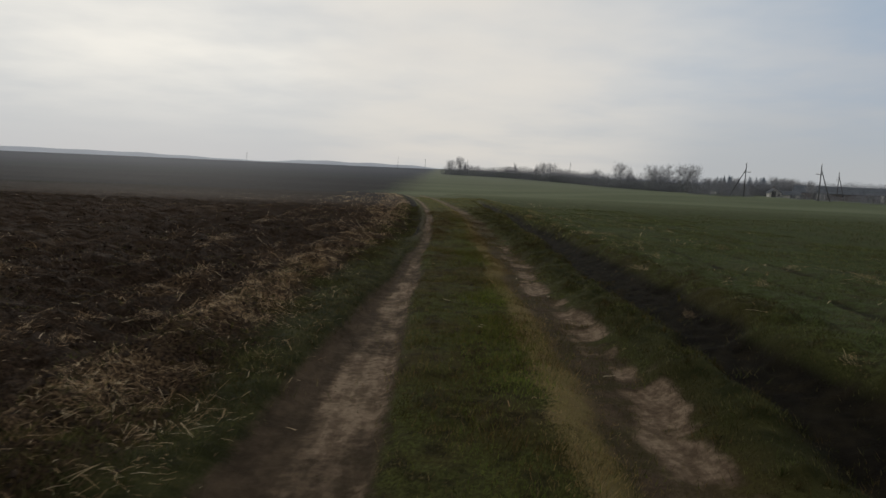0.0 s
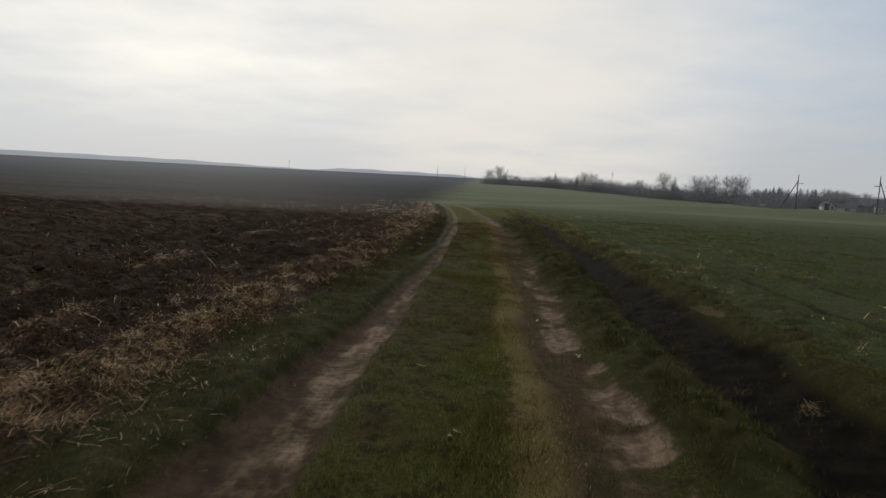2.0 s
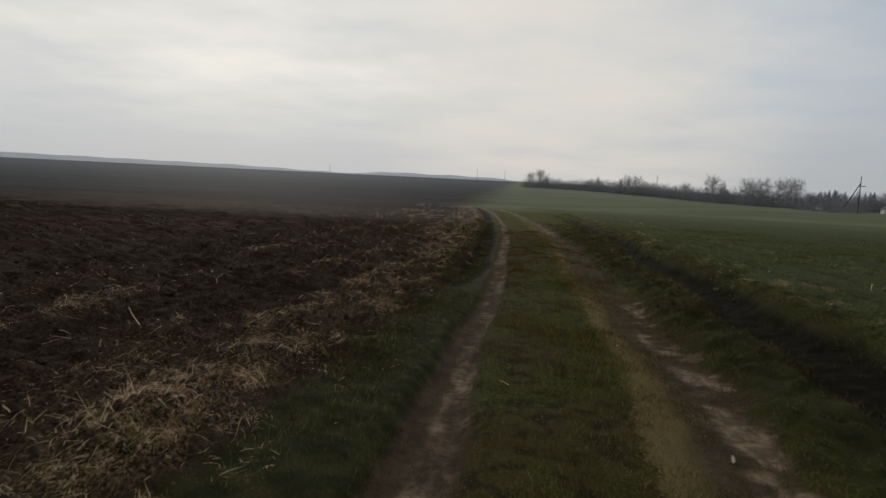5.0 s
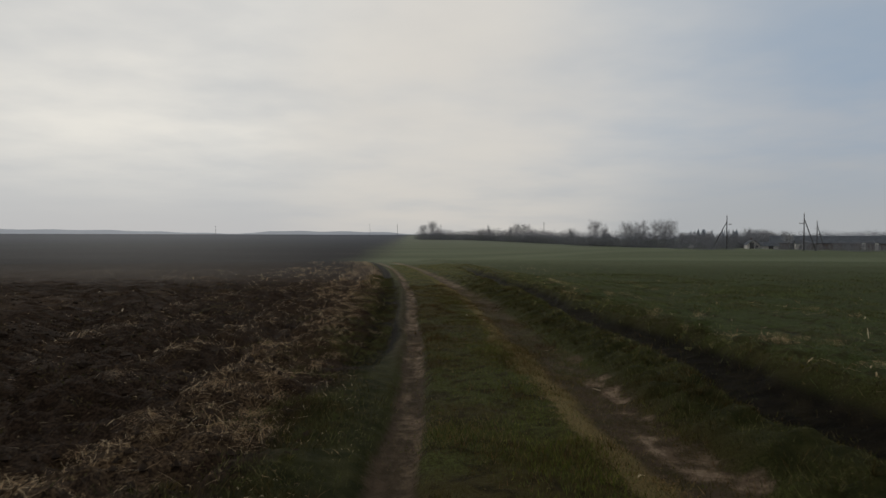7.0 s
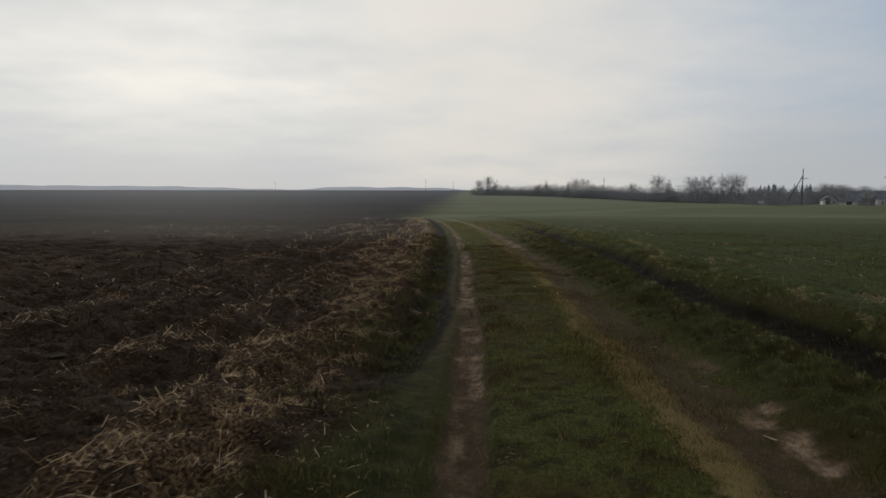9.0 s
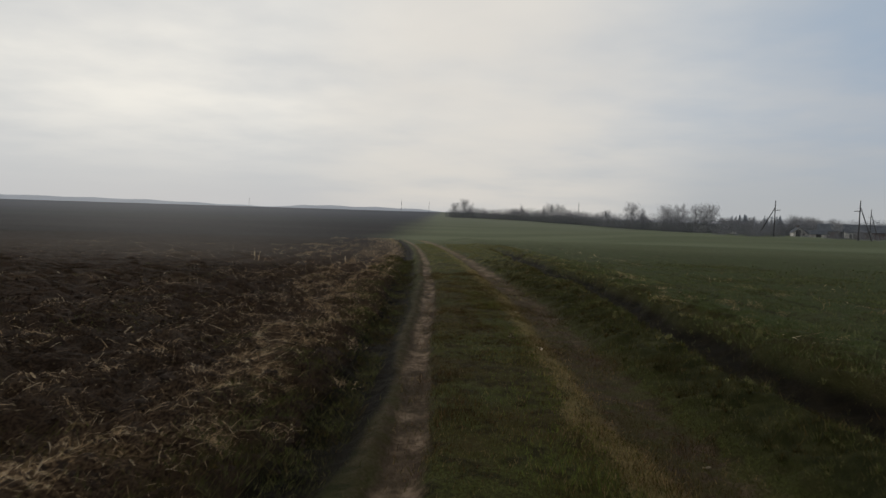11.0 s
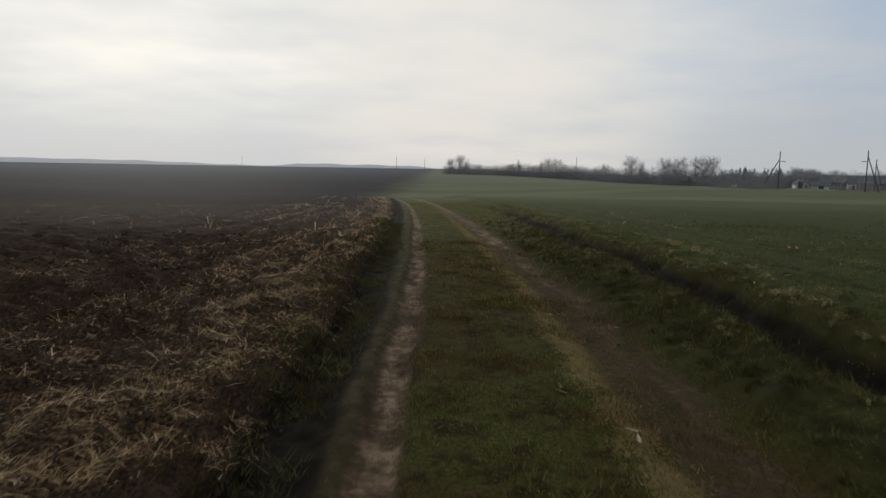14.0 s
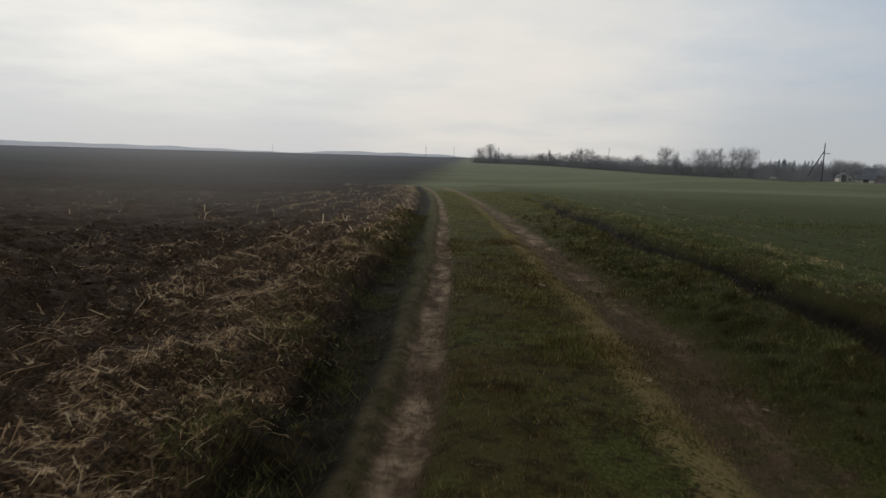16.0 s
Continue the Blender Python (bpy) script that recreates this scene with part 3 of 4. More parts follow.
blades("winter_crop", 110000, (6, 30.0, 8, 50), crop, 0.07, 0.010, CROP, "low green winter crop seedlings in the field", "crop", 4, 0.7)
blades("field_edge_grass", 260000, (-3.8, -1.2, 2.0, 45), straw_tint, 0.07, 0.0028, LUSH, "sparse grass mixed into the straw at the field edge", "grass", 5, 0.9)


def tufts(name, count, box, density, height, spread, mat, label, seed, each=24):
    """Tussocks: blades that fan out from common roots."""
    rng = np.random.default_rng(seed)
    y = rng.uniform(box[2], box[3], count)
    u = rng.uniform(box[0], box[1], count)
    x = u + centre(y)
    z, soil, rut, dark, *_ = ground_at(x, y)
    keep = rng.uniform(0, 1, count) < density(u, x, y, soil, rut, dark)
    x, y, z = (np.repeat(v[keep], each) for v in (x, y, z))
    size = np.repeat(rng.uniform(0.55, 1.25, int(keep.sum())), each)
    n = len(x)
    a, out = rng.uniform(0, 2 * math.pi, n), np.sqrt(rng.uniform(0, 1, n))
    h = height * size * rng.uniform(0.55, 1.1, n) * (1.1 - 0.45 * out)
    w = rng.uniform(0.0014, 0.0030, n) * (1 + np.clip(y - 18, 0, 60) * 0.03)
    foot = np.stack([x + np.cos(a) * out * 0.35 * spread * size, y + np.sin(a) * out * 0.35 * spread * size, z - 0.012], -1)
    tip = foot + np.stack([np.cos(a) * out * spread * size, np.sin(a) * out * spread * size, h], -1)
    knee = foot * 0.45 + tip * 0.55 + np.stack([np.zeros(n), np.zeros(n), 0.18 * h], -1)
    side = np.stack([-np.sin(a) * w, np.cos(a) * w, np.zeros(n)], -1)
    verts = np.stack([foot - side, foot + side, knee + side * 0.8, knee - side * 0.8, tip], 1).reshape(-1, 3)
    base = np.arange(n)[:, None] * 5
    faces = np.concatenate([base + np.array([0, 1, 2]), base + np.array([0, 2, 3]), base + np.array([3, 2, 4])])
    return tagged(new(name, raw_mesh(name, verts, faces, mat)), label, "grass", kind="stuff")


def bank_spots(u, x, y, soil, rut, dark):
    off = u - furrow_line(y)
    return smooth(u, 1.4, 1.7) * (1 - smooth(off, -0.5, -0.3)) * smooth(0.5 * vnoise(x, y, 0.9, 56) + 0.5 * vnoise(x, y, 0.34, 51), 0.38, 0.66) * (1 - rut)


def lip_spots(u, x, y, soil, rut, dark):
    off = u - furrow_line(y)
    return (1 - dark) * np.maximum(bump(off, -0.38, 0.06, 0.14), 0.7 * bump(off, 0.42, 0.08, 0.2)) * smooth(vnoise(x, y, 0.6, 57), 0.35, 0.7)


def stray_spots(u, x, y, soil, rut, dark):
    return (1 - dark) * smooth(u - furrow_line(y), 0.5, 0.9) * smooth(vnoise(u * 1.6, y * 0.5, 0.7, 58), 0.55, 0.8) * 0.6


def edge_spots(u, x, y, soil, rut, dark):
    return bump(u, field_edge(y) - 0.1, 0.15, 0.4) * smooth(vnoise(x, y, 0.5, 59), 0.4, 0.75)


tufts("verge_tussock", 2600, (1.4, 4.0, 3, 44), bank_spots, 0.08, 0.055, LUSH, "coarse dark tussocks on the bank beside the track", 81, 34)
tufts("furrow_lip_tussock", 2200, (1.6, 6.0, 6, 62), lip_spots, 0.085, 0.05, GRASS, "pale-tipped tussocks along the edge of the furrow", 82, 30)
tufts("furrow_lip_tussock", 5200, (1.6, 6.0, 17, 56), lip_spots, 0.075, 0.055, PALE, "dry-tipped tussocks along the edge of the furrow", 83, 26)
tufts("crop_tuft", 3000, (2.8, 12.0, 5, 44), stray_spots, 0.075, 0.06, CROP, "thicker tufts of young crop in the green field", 84, 12)
tufts("field_edge_tussock", 900, (-2.9, -1.3, 2.5, 40), edge_spots, 0.06, 0.05, GRASS, "small green tussocks at the edge of the ploughed soil", 85, 22)


def weeds(u, x, y, soil, rut, dark):
    return soil * smooth(0.55 * vnoise(x, y, 0.9, 44) + 0.45 * vnoise(x, y, 0.25, 45), 0.56, 0.78) * (1 - 0.6 * smooth(field_edge(y) - u, 1.5, 6))


blades("field_weeds", 150000, (-9, -1.6, 2.0, 36), weeds, 0.055, 0.003, GRASS, "small green weeds coming up between the clods", "weeds", 10, 0.9)


def stalks(rng, x, y, z, length, width, tilt=0.25):
    """Dry stalks lying at all angles: bent strips, folded along the middle."""
    n = len(x)
    a = rng.uniform(0, 2 * math.pi, n)
    l = length * (0.35 + 1.5 * rng.uniform(0, 1, n) ** 3)
    w = width * rng.uniform(0.5, 1.4, n)
    s = rng.normal(0, tilt, n)
    way = np.stack([np.cos(a), np.sin(a), s], -1)
    side = np.stack([-np.sin(a), np.cos(a), np.zeros(n)], -1) * w[:, None]
    bend = np.stack([-np.sin(a), np.cos(a), np.abs(rng.normal(0, 0.8, n))], -1) * (l * rng.normal(0, 0.05, n))[:, None]
    mid = np.stack([x, y, z + 0.012 + np.abs(s) * l * 0.5], -1)
    p0, p1, p2 = mid - way * l[:, None] / 2, mid + bend * 0.5 + np.array([0, 0, 0.004]), mid + way * l[:, None] / 2
    verts = np.stack([p0 - side, p0 + side, p1 - side, p1 + side, p2 - side * 0.6, p2 + side * 0.6], 1)
    base = np.arange(n)[:, None] * 6
    faces = np.concatenate([base + np.array([0, 1, 3, 2]), base + np.array([2, 3, 5, 4])])
    return verts.reshape(-1, 3), faces


def straw_litter(name, count, box, length, width, gain, label, seed, pick):
    rng = np.random.default_rng(seed)
    y = rng.uniform(box[2], box[3], count)
    u = rng.uniform(box[0], box[1], count)
    x = u + centre(y)
    z, soil, rut, dark, yellow, straw, earth, pale = ground_at(x, y)
    keep = rng.uniform(0, 1, count) < pick(u, x, y, straw, soil) * gain
    verts, faces = stalks(rng, x[keep], y[keep], z[keep], length, width)
    return tagged(new(name, raw_mesh(name, verts, faces, STRAW)), label, "straw", kind="stuff")


def heaps(u, x, y, straw, soil):
    lumps = smooth(vnoise(x, y, 0.45, 31) * 0.55 + vnoise(x, y, 0.18, 32) * 0.45, 0.4, 0.68)
    knots = smooth(vnoise(x, y * 1.3, 0.26, 35) * 0.5 + vnoise(x, y * 1.3, 0.11, 36) * 0.5, 0.47, 0.63)
    late = smooth(y, 13, 20)
    return straw * ((1 - late) * (0.12 + 0.88 * lumps) + late * (0.14 + 2.0 * knots * (0.4 + 0.6 * lumps)))


def sparse(u, x, y, straw, soil):
    return soil * (0.12 * smooth(u, -9, -5) + 0.5 * smooth(vnoise(x, y * 0.5, 1.1, 33), 0.5, 0.85) * (0.4 + 0.6 * smooth(u, -11, -6)) + 0.6 * straw)


def stray(u, x, y, straw, soil):
    off = u - furrow_line(y)
    row = np.maximum(bump(off, 0.95, 0.22, 0.4), bump(off, 3.5, 0.2, 0.6))
    return (1 - soil) * (0.25 + row) * np.maximum(smooth(off, 0.3, 0.6), 0.25 * (1 - smooth(off, -0.9, -0.5))) * smooth(vnoise(x, y, 0.8, 34), 0.5, 0.85)


def blown(u, x, y, straw, soil):
    return (1 - smooth(u, -1.7, -1.05)) * smooth(vnoise(x, y, 0.4, 39), 0.35, 0.8)


straw_litter("straw_litter", 430000, (-6.4, -1.3, 1.8, 34), 0.09, 0.00125, 1.0, "dry broken straw strewn along the ploughed field edge", 11, heaps)
straw_litter("straw_litter", 60000, (-9, -1.4, 34, 95), 0.22, 0.007, 1.0, "dry broken straw strewn along the ploughed field edge", 12, heaps)
straw_litter("straw_litter", 60000, (-22.0, -3.0, 4, 60), 0.13, 0.0028, 1.0, "thin straw remains scattered over the ploughed soil", 13, sparse)
straw_litter("straw_litter", 20000, (1.8, 10.0, 4, 60), 0.13, 0.0042, 0.9, "stray pale straw lying in the green crop", 14, stray)
straw_litter("straw_litter", 3500, (-2.1, -1.05, 2, 17), 0.065, 0.0017, 1.0, "straw blown into the grass beside the field", 16, blown)
straw_litter("straw_litter", 2500, (-1.6, 1.8, 2, 40), 0.07, 0.003, 0.5, "small bits of straw dropped on the track", 15, stray)


def soil_crumbs(name, count, box, size, seed):
    """Loose lumps of soil, joined."""
    rng = np.random.default_rng(seed)
    y = rng.uniform(box[2], box[3], count)
    u = rng.uniform(box[0], box[1], count)
    x = u + centre(y)
    z, soil, rut, dark, *_ = ground_at(x, y)
    keep = rng.uniform(0, 1, count) < np.maximum(soil, 0.35 * dark)
    x, y, z = x[keep], y[keep], z[keep]
    n = len(x)
    r = size * rng.uniform(0.35, 1.0, n) ** 2
    octa = np.array([[1, 0, 0], [0, 1, 0], [-1, 0, 0], [0, -1, 0], [0, 0, 0.8], [0, 0, -0.7]])
    a = rng.uniform(0, 6.28, n)
    p = octa[None] * rng.uniform(0.6, 1.3, (n, 6, 1)) * r[:, None, None]
    c, s = np.cos(a)[:, None], np.sin(a)[:, None]
    p = np.stack([p[..., 0] * c - p[..., 1] * s, p[..., 0] * s + p[..., 1] * c, p[..., 2]], -1)
    verts = (p + np.stack([x, y, z], -1)[:, None]).reshape(-1, 3)
    tri = np.array([[0, 1, 4], [1, 2, 4], [2, 3, 4], [3, 0, 4], [1, 0, 5], [2, 1, 5], [3, 2, 5], [0, 3, 5]])
    faces = (np.arange(n)[:, None, None] * 6 + tri[None]).reshape(-1, 3)
    return tagged(new(name, raw_mesh(name, verts, faces, CLOD)), "loose dark soil crumbs on the ploughed field", "soil", kind="stuff")


soil_crumbs("soil_crumbs", 17000, (-7.5, -1.4, 2.5, 36), 0.042, 41)
soil_crumbs("soil_crumbs", 4000, (-14, -6, 4, 28), 0.05, 42)

# ---- straw clumps, husks and clods that stand out ----
def height(x, y):
    return float(ground_at(np.array([x]), np.array([y]))[0][0])


def straw_clump(rng, size):
    n = int(170 * size / 0.3)
    r = rng.normal(0, size * 0.42, (n, 2))
    d = np.hypot(r[:, 0], r[:, 1])
    z = np.maximum(0, 0.09 - d * 0.22) * rng.uniform(0, 1, n)
    verts, faces = stalks(rng, r[:, 0], r[:, 1], z, 0.10, 0.0012, 0.28)
    return raw_mesh("straw_clump", verts, faces, STRAW)


rng = np.random.default_rng(71)
clumps = [straw_clump(rng, s) for s in (0.16, 0.23, 0.32)]
CLUMPS = [(-1.90, 7.62), (-1.99, 7.93), (-2.39, 8.05), (-2.65, 9.46), (-2.22, 9.59), (-2.34, 11.27), (-2.34, 12.25), (-2.22, 20.15), (-2.19, 25.08), (-3.15, 12.47), (-2.94, 13.51), (-2.48, 14.61), (-2.00, 16.13), (-1.73, 6.32), (-1.98, 7.83), (-1.99, 9.68), (-1.87, 12.29), (-1.84, 23.08), (-2.27, 25.86), (-4.76, 27.29), (-2.41, 22.97), (-2.30, 25.93), (-1.51, 25.88), (-2.86, 30.06), (-2.00, 16.70), (-2.79, 17.92), (-3.07, 16.96), (-2.05, 20.25), (-2.21, 15.53), (-1.67, 14.29), (-2.26, 14.18), (-2.31, 9.06), (-4.45, 9.56), (-1.84, 6.17), (-2.86, 4.83), (-2.05, 3.57), (-3.26, 6.40), (-1.91, 6.03), (-2.55, 8.68), (-4.52, 9.88), (-2.58, 8.79), (-1.73, 14.38), (-2.29, 10.31), (-4.30, 11.63), (-1.81, 20.58), (-1.77, 22.38), (-4.42, 23.33)]
more = [(float(field_edge(y) + centre(y) - abs(rng.normal(0.2, 0.7))), float(y)) for y in np.arange(4.5, 40, 0.5)]
for i, (x, y) in enumerate(CLUMPS + more):
    ob = new("straw_clump", clumps[i % 3])
    ob.matrix_world = pose(x, y, height(x, y) - 0.01, 0, 0, 47 * i) @ Matrix.Diagonal((0.75, 0.75, 0.9, 1))
    tagged(ob, "tangled clump of pale dry straw on the soil", "straw clump", "straw clumps along the field edge", "stuff")


TUFTS = [(4.17, 32.05), (4.00, 30.31), (3.83, 28.73), (3.86, 27.60), (3.29, 26.11), (3.42, 25.64), (4.58, 25.46), (4.78, 24.89), (3.77, 17.01), (3.85, 15.57), (4.40, 14.68), (3.18, 10.54), (3.79, 17.01), (4.40, 16.99), (3.17, 10.13), (4.28, 30.40), (3.44, 26.13), (4.38, 25.91), (4.82, 25.69), (3.50, 23.18), (9.92, 47.07), (2.24, 35.82), (3.72, 17.32), (4.30, 17.53), (3.04, 4.68), (3.78, 17.07)]
for i, (x, y) in enumerate(TUFTS):
    ob = new("straw_clump", clumps[i % 3])
    ob.matrix_world = pose(x, y, height(x, y) + 0.01, 0, 0, 59 * i) @ Matrix.Diagonal((0.75, 0.6, 0.9, 1))
    tagged(ob, "pale wisp of dry straw lying in the green crop", "straw clump", "straw wisps in the crop", "stuff")


for i in range(44):
    y = float(rng.uniform(5, 42))
    x = float(centre(y) + furrow_line(y) + (0.95, 3.5)[i % 3 == 2] + rng.normal(0, 0.3))
    ob = new("straw_clump", clumps[i % 3])
    ob.matrix_world = pose(x, y, height(x, y) + 0.015, 0, 0, 83 * i) @ Matrix.Diagonal((0.8, 0.55, 0.9, 1))
    tagged(ob, "pale wisp of dry straw lying in the green crop", "straw clump", "straw wisps in the crop", "stuff")


def husk_mesh(rng):
    """A torn dry leaf sheath: a curled strip with thickness."""
    bm = bmesh.new()
    rows = []
    for i in range(7):
        s = i / 6
        w = 0.022 * math.sin(math.pi * (0.15 + 0.8 * s)) * rng.uniform(0.8, 1.2)
        lift = 0.03 * s * s + rng.uniform(0, 0.006)
        rows.append([bm.verts.new((0.16 * s - 0.08, w * k, lift + 0.012 * k * k)) for k in (-1, -0.4, 0.4, 1)])
    for a, b in zip(rows, rows[1:]):
        for k in range(3):
            bm.faces.new((a[k], a[k + 1], b[k + 1], b[k]))
    bmesh.ops.solidify(bm, geom=bm.faces[:], thickness=0.003)
    me = bpy.data.meshes.new("dry_husk")
    bm.to_mesh(me)
    bm.free()
    me.materials.append(HUSK)
    return me


husks = [husk_mesh(rng) for _ in range(4)]
HUSKS = [(-2.12, 23.81), (0.62, 23.88), (0.91, 23.07), (0.98, 26.57), (0.45, 6.73), (-2.98, 15.81), (-2.82, 17.95), (0.07, 8.28), (5.10, 32.97), (5.24, 35.16), (4.80, 19.30), (0.90, 22.91), (0.61, 23.75), (4.72, 21.34), (0.42, 6.64), (1.44, 5.32), (1.28, 11.01), (0.60, 30.19), (0.97, 26.61), (1.63, 26.18), (4.63, 20.72), (4.60, 19.94), (1.47, 16.55), (1.47, 19.29), (1.54, 9.27), (4.30, 27.85), (1.55, 9.22)]
for i, (x, y) in enumerate(HUSKS):
    ob = new("dry_husk", husks[i % 4])
    ob.matrix_world = pose(x, y, height(x, y) + 0.012, 0, 0, 71 * i + 20) @ Matrix.Diagonal((0.6, 0.6, 0.4, 1))
    tagged(ob, "pale dry leaf husk lying on the ground", "husk", "dry husks")


def clod_mesh(rng, r):
    bm = bmesh.new()
    bmesh.ops.create_icosphere(bm, subdivisions=2, radius=r)
    off = rng.uniform(0, 50, 3)
    for v in bm.verts:
        p = Vector(v.co * (1.6 / r)) + Vector(off)
        v.co *= 0.8 + 0.55 * noise.noise(p) + 0.25 * noise.noise(p * 2.7)
        v.co.z *= 0.7
    me = bpy.data.meshes.new("soil_clod")
    bm.to_mesh(me)
    bm.free()
    me.materials.append(CLOD)
    return me


clod_shapes = [clod_mesh(rng, r) for r in (0.045, 0.06, 0.075, 0.09)]
for i in range(60):
    y = float(rng.uniform(4, 36))
    x = float(centre(y) + field_edge(y) - 0.3 - abs(rng.normal(0, 2.6)))
    ob = new("soil_clod", clod_shapes[i % 4])
    ob.matrix_world = pose(x, y, height(x, y) + 0.015, 0, 0, 37 * i)
    tagged(ob, "dark lump of turned soil on the ploughed field", "clod", "clods on the ploughed field")


# ---- far trees, hedge and wood ----
def tube(bm, a, b, ra, rb, sides):
    d = b - a
    q = d.to_track_quat("Z", "Y")
    rings = []
    for p, r in ((a, ra), (b, rb)):
        rings.append([bm.verts.new(p + q @ Vector((r * math.cos(k * 2 * math.pi / sides), r * math.sin(k * 2 * math.pi / sides), 0))) for k in range(sides)])
    for k in range(sides):
        bm.faces.new((rings[0][k], rings[0][(k + 1) % sides], rings[1][(k + 1) % sides], rings[1][k]))
    bm.faces.new(rings[1])


def sliver(bm, rnd, p, way, count, length):
    """A spray of fine twigs."""
    for _ in range(count):
        d = (way * 0.6 + Vector((rnd.gauss(0, 0.6), rnd.gauss(0, 0.6), rnd.gauss(0.2, 0.5)))).normalized() * length * rnd.uniform(0.6, 1.3)
        side = Vector((rnd.gauss(0, 1), rnd.gauss(0, 1), 0)).normalized() * rnd.uniform(0.016, 0.03)
        bm.faces.new([bm.verts.new(v) for v in (p - side, p + side, p + d)])


def bare_tree(rnd, tall, wide, bole, forks=2):
    """A leafless tree: a forked trunk with limbs in one mesh, the fine twigs of its rounded crown in another."""
    ob = new("bare_tree")
    wood, twigs = bmesh.new(), bmesh.new()
    heads = []
    for k in range(forks):
        a = 6.28 * k / forks + rnd.uniform(-0.5, 0.5)
        lean = 0.0 if forks == 1 else wide * rnd.uniform(0.12, 0.24)
        foot = Vector((math.cos(a) * lean * 0.15, math.sin(a) * lean * 0.15, -0.3))
        fork = Vector((math.cos(a) * lean * 0.5, math.sin(a) * lean * 0.5, tall * bole))
        head = Vector((math.cos(a) * lean, math.sin(a) * lean, tall * rnd.uniform(0.84, 0.96)))
        tube(wood, foot, fork, tall * 0.014, tall * 0.009, 6)
        tube(wood, fork, head, tall * 0.009, 0.012, 5)
        heads.append((fork, head))
    for i in range(52):
        fork, head = heads[i % forks]
        a, r = rnd.uniform(0, 6.28), math.sqrt(rnd.random())
        lift = rnd.uniform(-1, 1) * math.sqrt(max(0.0, 1 - r * r))
        middle = tall * (bole + 0.97) * 0.5
        tip = Vector((math.cos(a) * r * wide * 0.5, math.sin(a) * r * wide * 0.5, middle + lift * tall * (0.97 - bole) * 0.5))
        tip += Vector((rnd.gauss(0, 0.2), rnd.gauss(0, 0.2), rnd.gauss(0, 0.2)))
        s = min(0.85, max(0.0, (tip.z - tall * bole) / (tall * (1 - bole)) - 0.22))
        root = fork.lerp(head, s)
        knee = root.lerp(tip, 0.5) + Vector((0, 0, -0.04 * tall * rnd.random()))
        tube(wood, root, knee, 0.042, 0.03, 4)
        tube(wood, knee, tip, 0.028, 0.012, 3)
        for _ in range(30):
            p = knee.lerp(tip, rnd.random() ** 0.7) + Vector((rnd.gauss(0, 0.42), rnd.gauss(0, 0.42), rnd.gauss(0, 0.38)))
            sliver(twigs, rnd, p, (tip - root).normalized(), 3, tall * 0.045)
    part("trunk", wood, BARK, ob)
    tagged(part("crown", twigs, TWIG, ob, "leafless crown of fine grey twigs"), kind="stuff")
    return ob


def shrub(rnd, tall, wide, count):
    """A leafless bush: a fan of stems, and a dense tangle of twigs."""
    ob = new("bare_shrub")
    stems, twigs = bmesh.new(), bmesh.new()
    for _ in range(16):
        a, out = rnd.uniform(0, 6.28), rnd.uniform(0, wide * 0.5)
        foot = Vector((math.cos(a) * out * 0.5, math.sin(a) * out * 0.5, -0.2))
        tube(stems, foot, Vector((math.cos(a) * out * 1.1, math.sin(a) * out * 1.1, tall * rnd.uniform(0.5, 0.85))), 0.05, 0.02, 4)
    for _ in range(int(count * 1.25)):
        a, out = rnd.uniform(0, 6.28), wide * 0.6 * math.sqrt(rnd.random())
        dome = tall * (0.95 - 0.45 * (out / (wide * 0.6)) ** 2)
        p = Vector((math.cos(a) * out, math.sin(a) * out, dome * rnd.random() ** 1.1))
        sliver(twigs, rnd, p, Vector((0, 0, 1)), 3, 0.42)
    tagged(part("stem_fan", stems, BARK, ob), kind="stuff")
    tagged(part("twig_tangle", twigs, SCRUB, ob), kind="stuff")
    return ob


def conifer(rnd, tall):
    """A spruce: a trunk and whorls of drooping, ragged boughs."""
    ob = new("conifer")
    trunk, boughs = bmesh.new(), bmesh.new()
    tube(trunk, Vector((0, 0, -0.3)), Vector((0, 0, tall)), 0.16, 0.02, 6)
    z = tall * 0.08
    while z < tall * 0.98:
        reach = (1 - z / tall) * tall * 0.24 + 0.12
        for k in range(9):
            a = rnd.uniform(0, 6.28)
            r = reach * rnd.uniform(0.6, 1.15)
            tip = Vector((math.cos(a) * r, math.sin(a) * r, z - r * rnd.uniform(0.1, 0.45)))
            side = Vector((-math.sin(a), math.cos(a), 0)) * r * 0.28
            mid = Vector((0, 0, z)).lerp(tip, 0.55)
            vs4 = [boughs.verts.new(p) for p in (Vector((0, 0, z)), mid - side - Vector((0, 0, 0.15)), tip, mid + side - Vector((0, 0, 0.15)), mid + Vector((0, 0, 0.12)))]
            for i, j in ((0, 1), (1, 2), (2, 3), (3, 0)):
                boughs.faces.new((vs4[i], vs4[j], vs4[4]))
        z += tall * 0.045
    part("trunk", trunk, BARK, ob)
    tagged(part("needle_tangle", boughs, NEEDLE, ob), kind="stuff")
    return ob


def spot(az, d, y0=20.0):
    """The place at a bearing and distance from the walk's later part."""
    x, y = -0.2 + d * math.sin(radians(az)), y0 + d * math.cos(radians(az))
    return x, y, float(hills(np.array([x]), np.array([y]))[0])


def scaled(x, y, z, turn, s, sz=None):
    return pose(x, y, z, 0, 0, turn) @ Matrix.Diagonal((s, s, sz or s, 1))


rnd = random.Random(5)
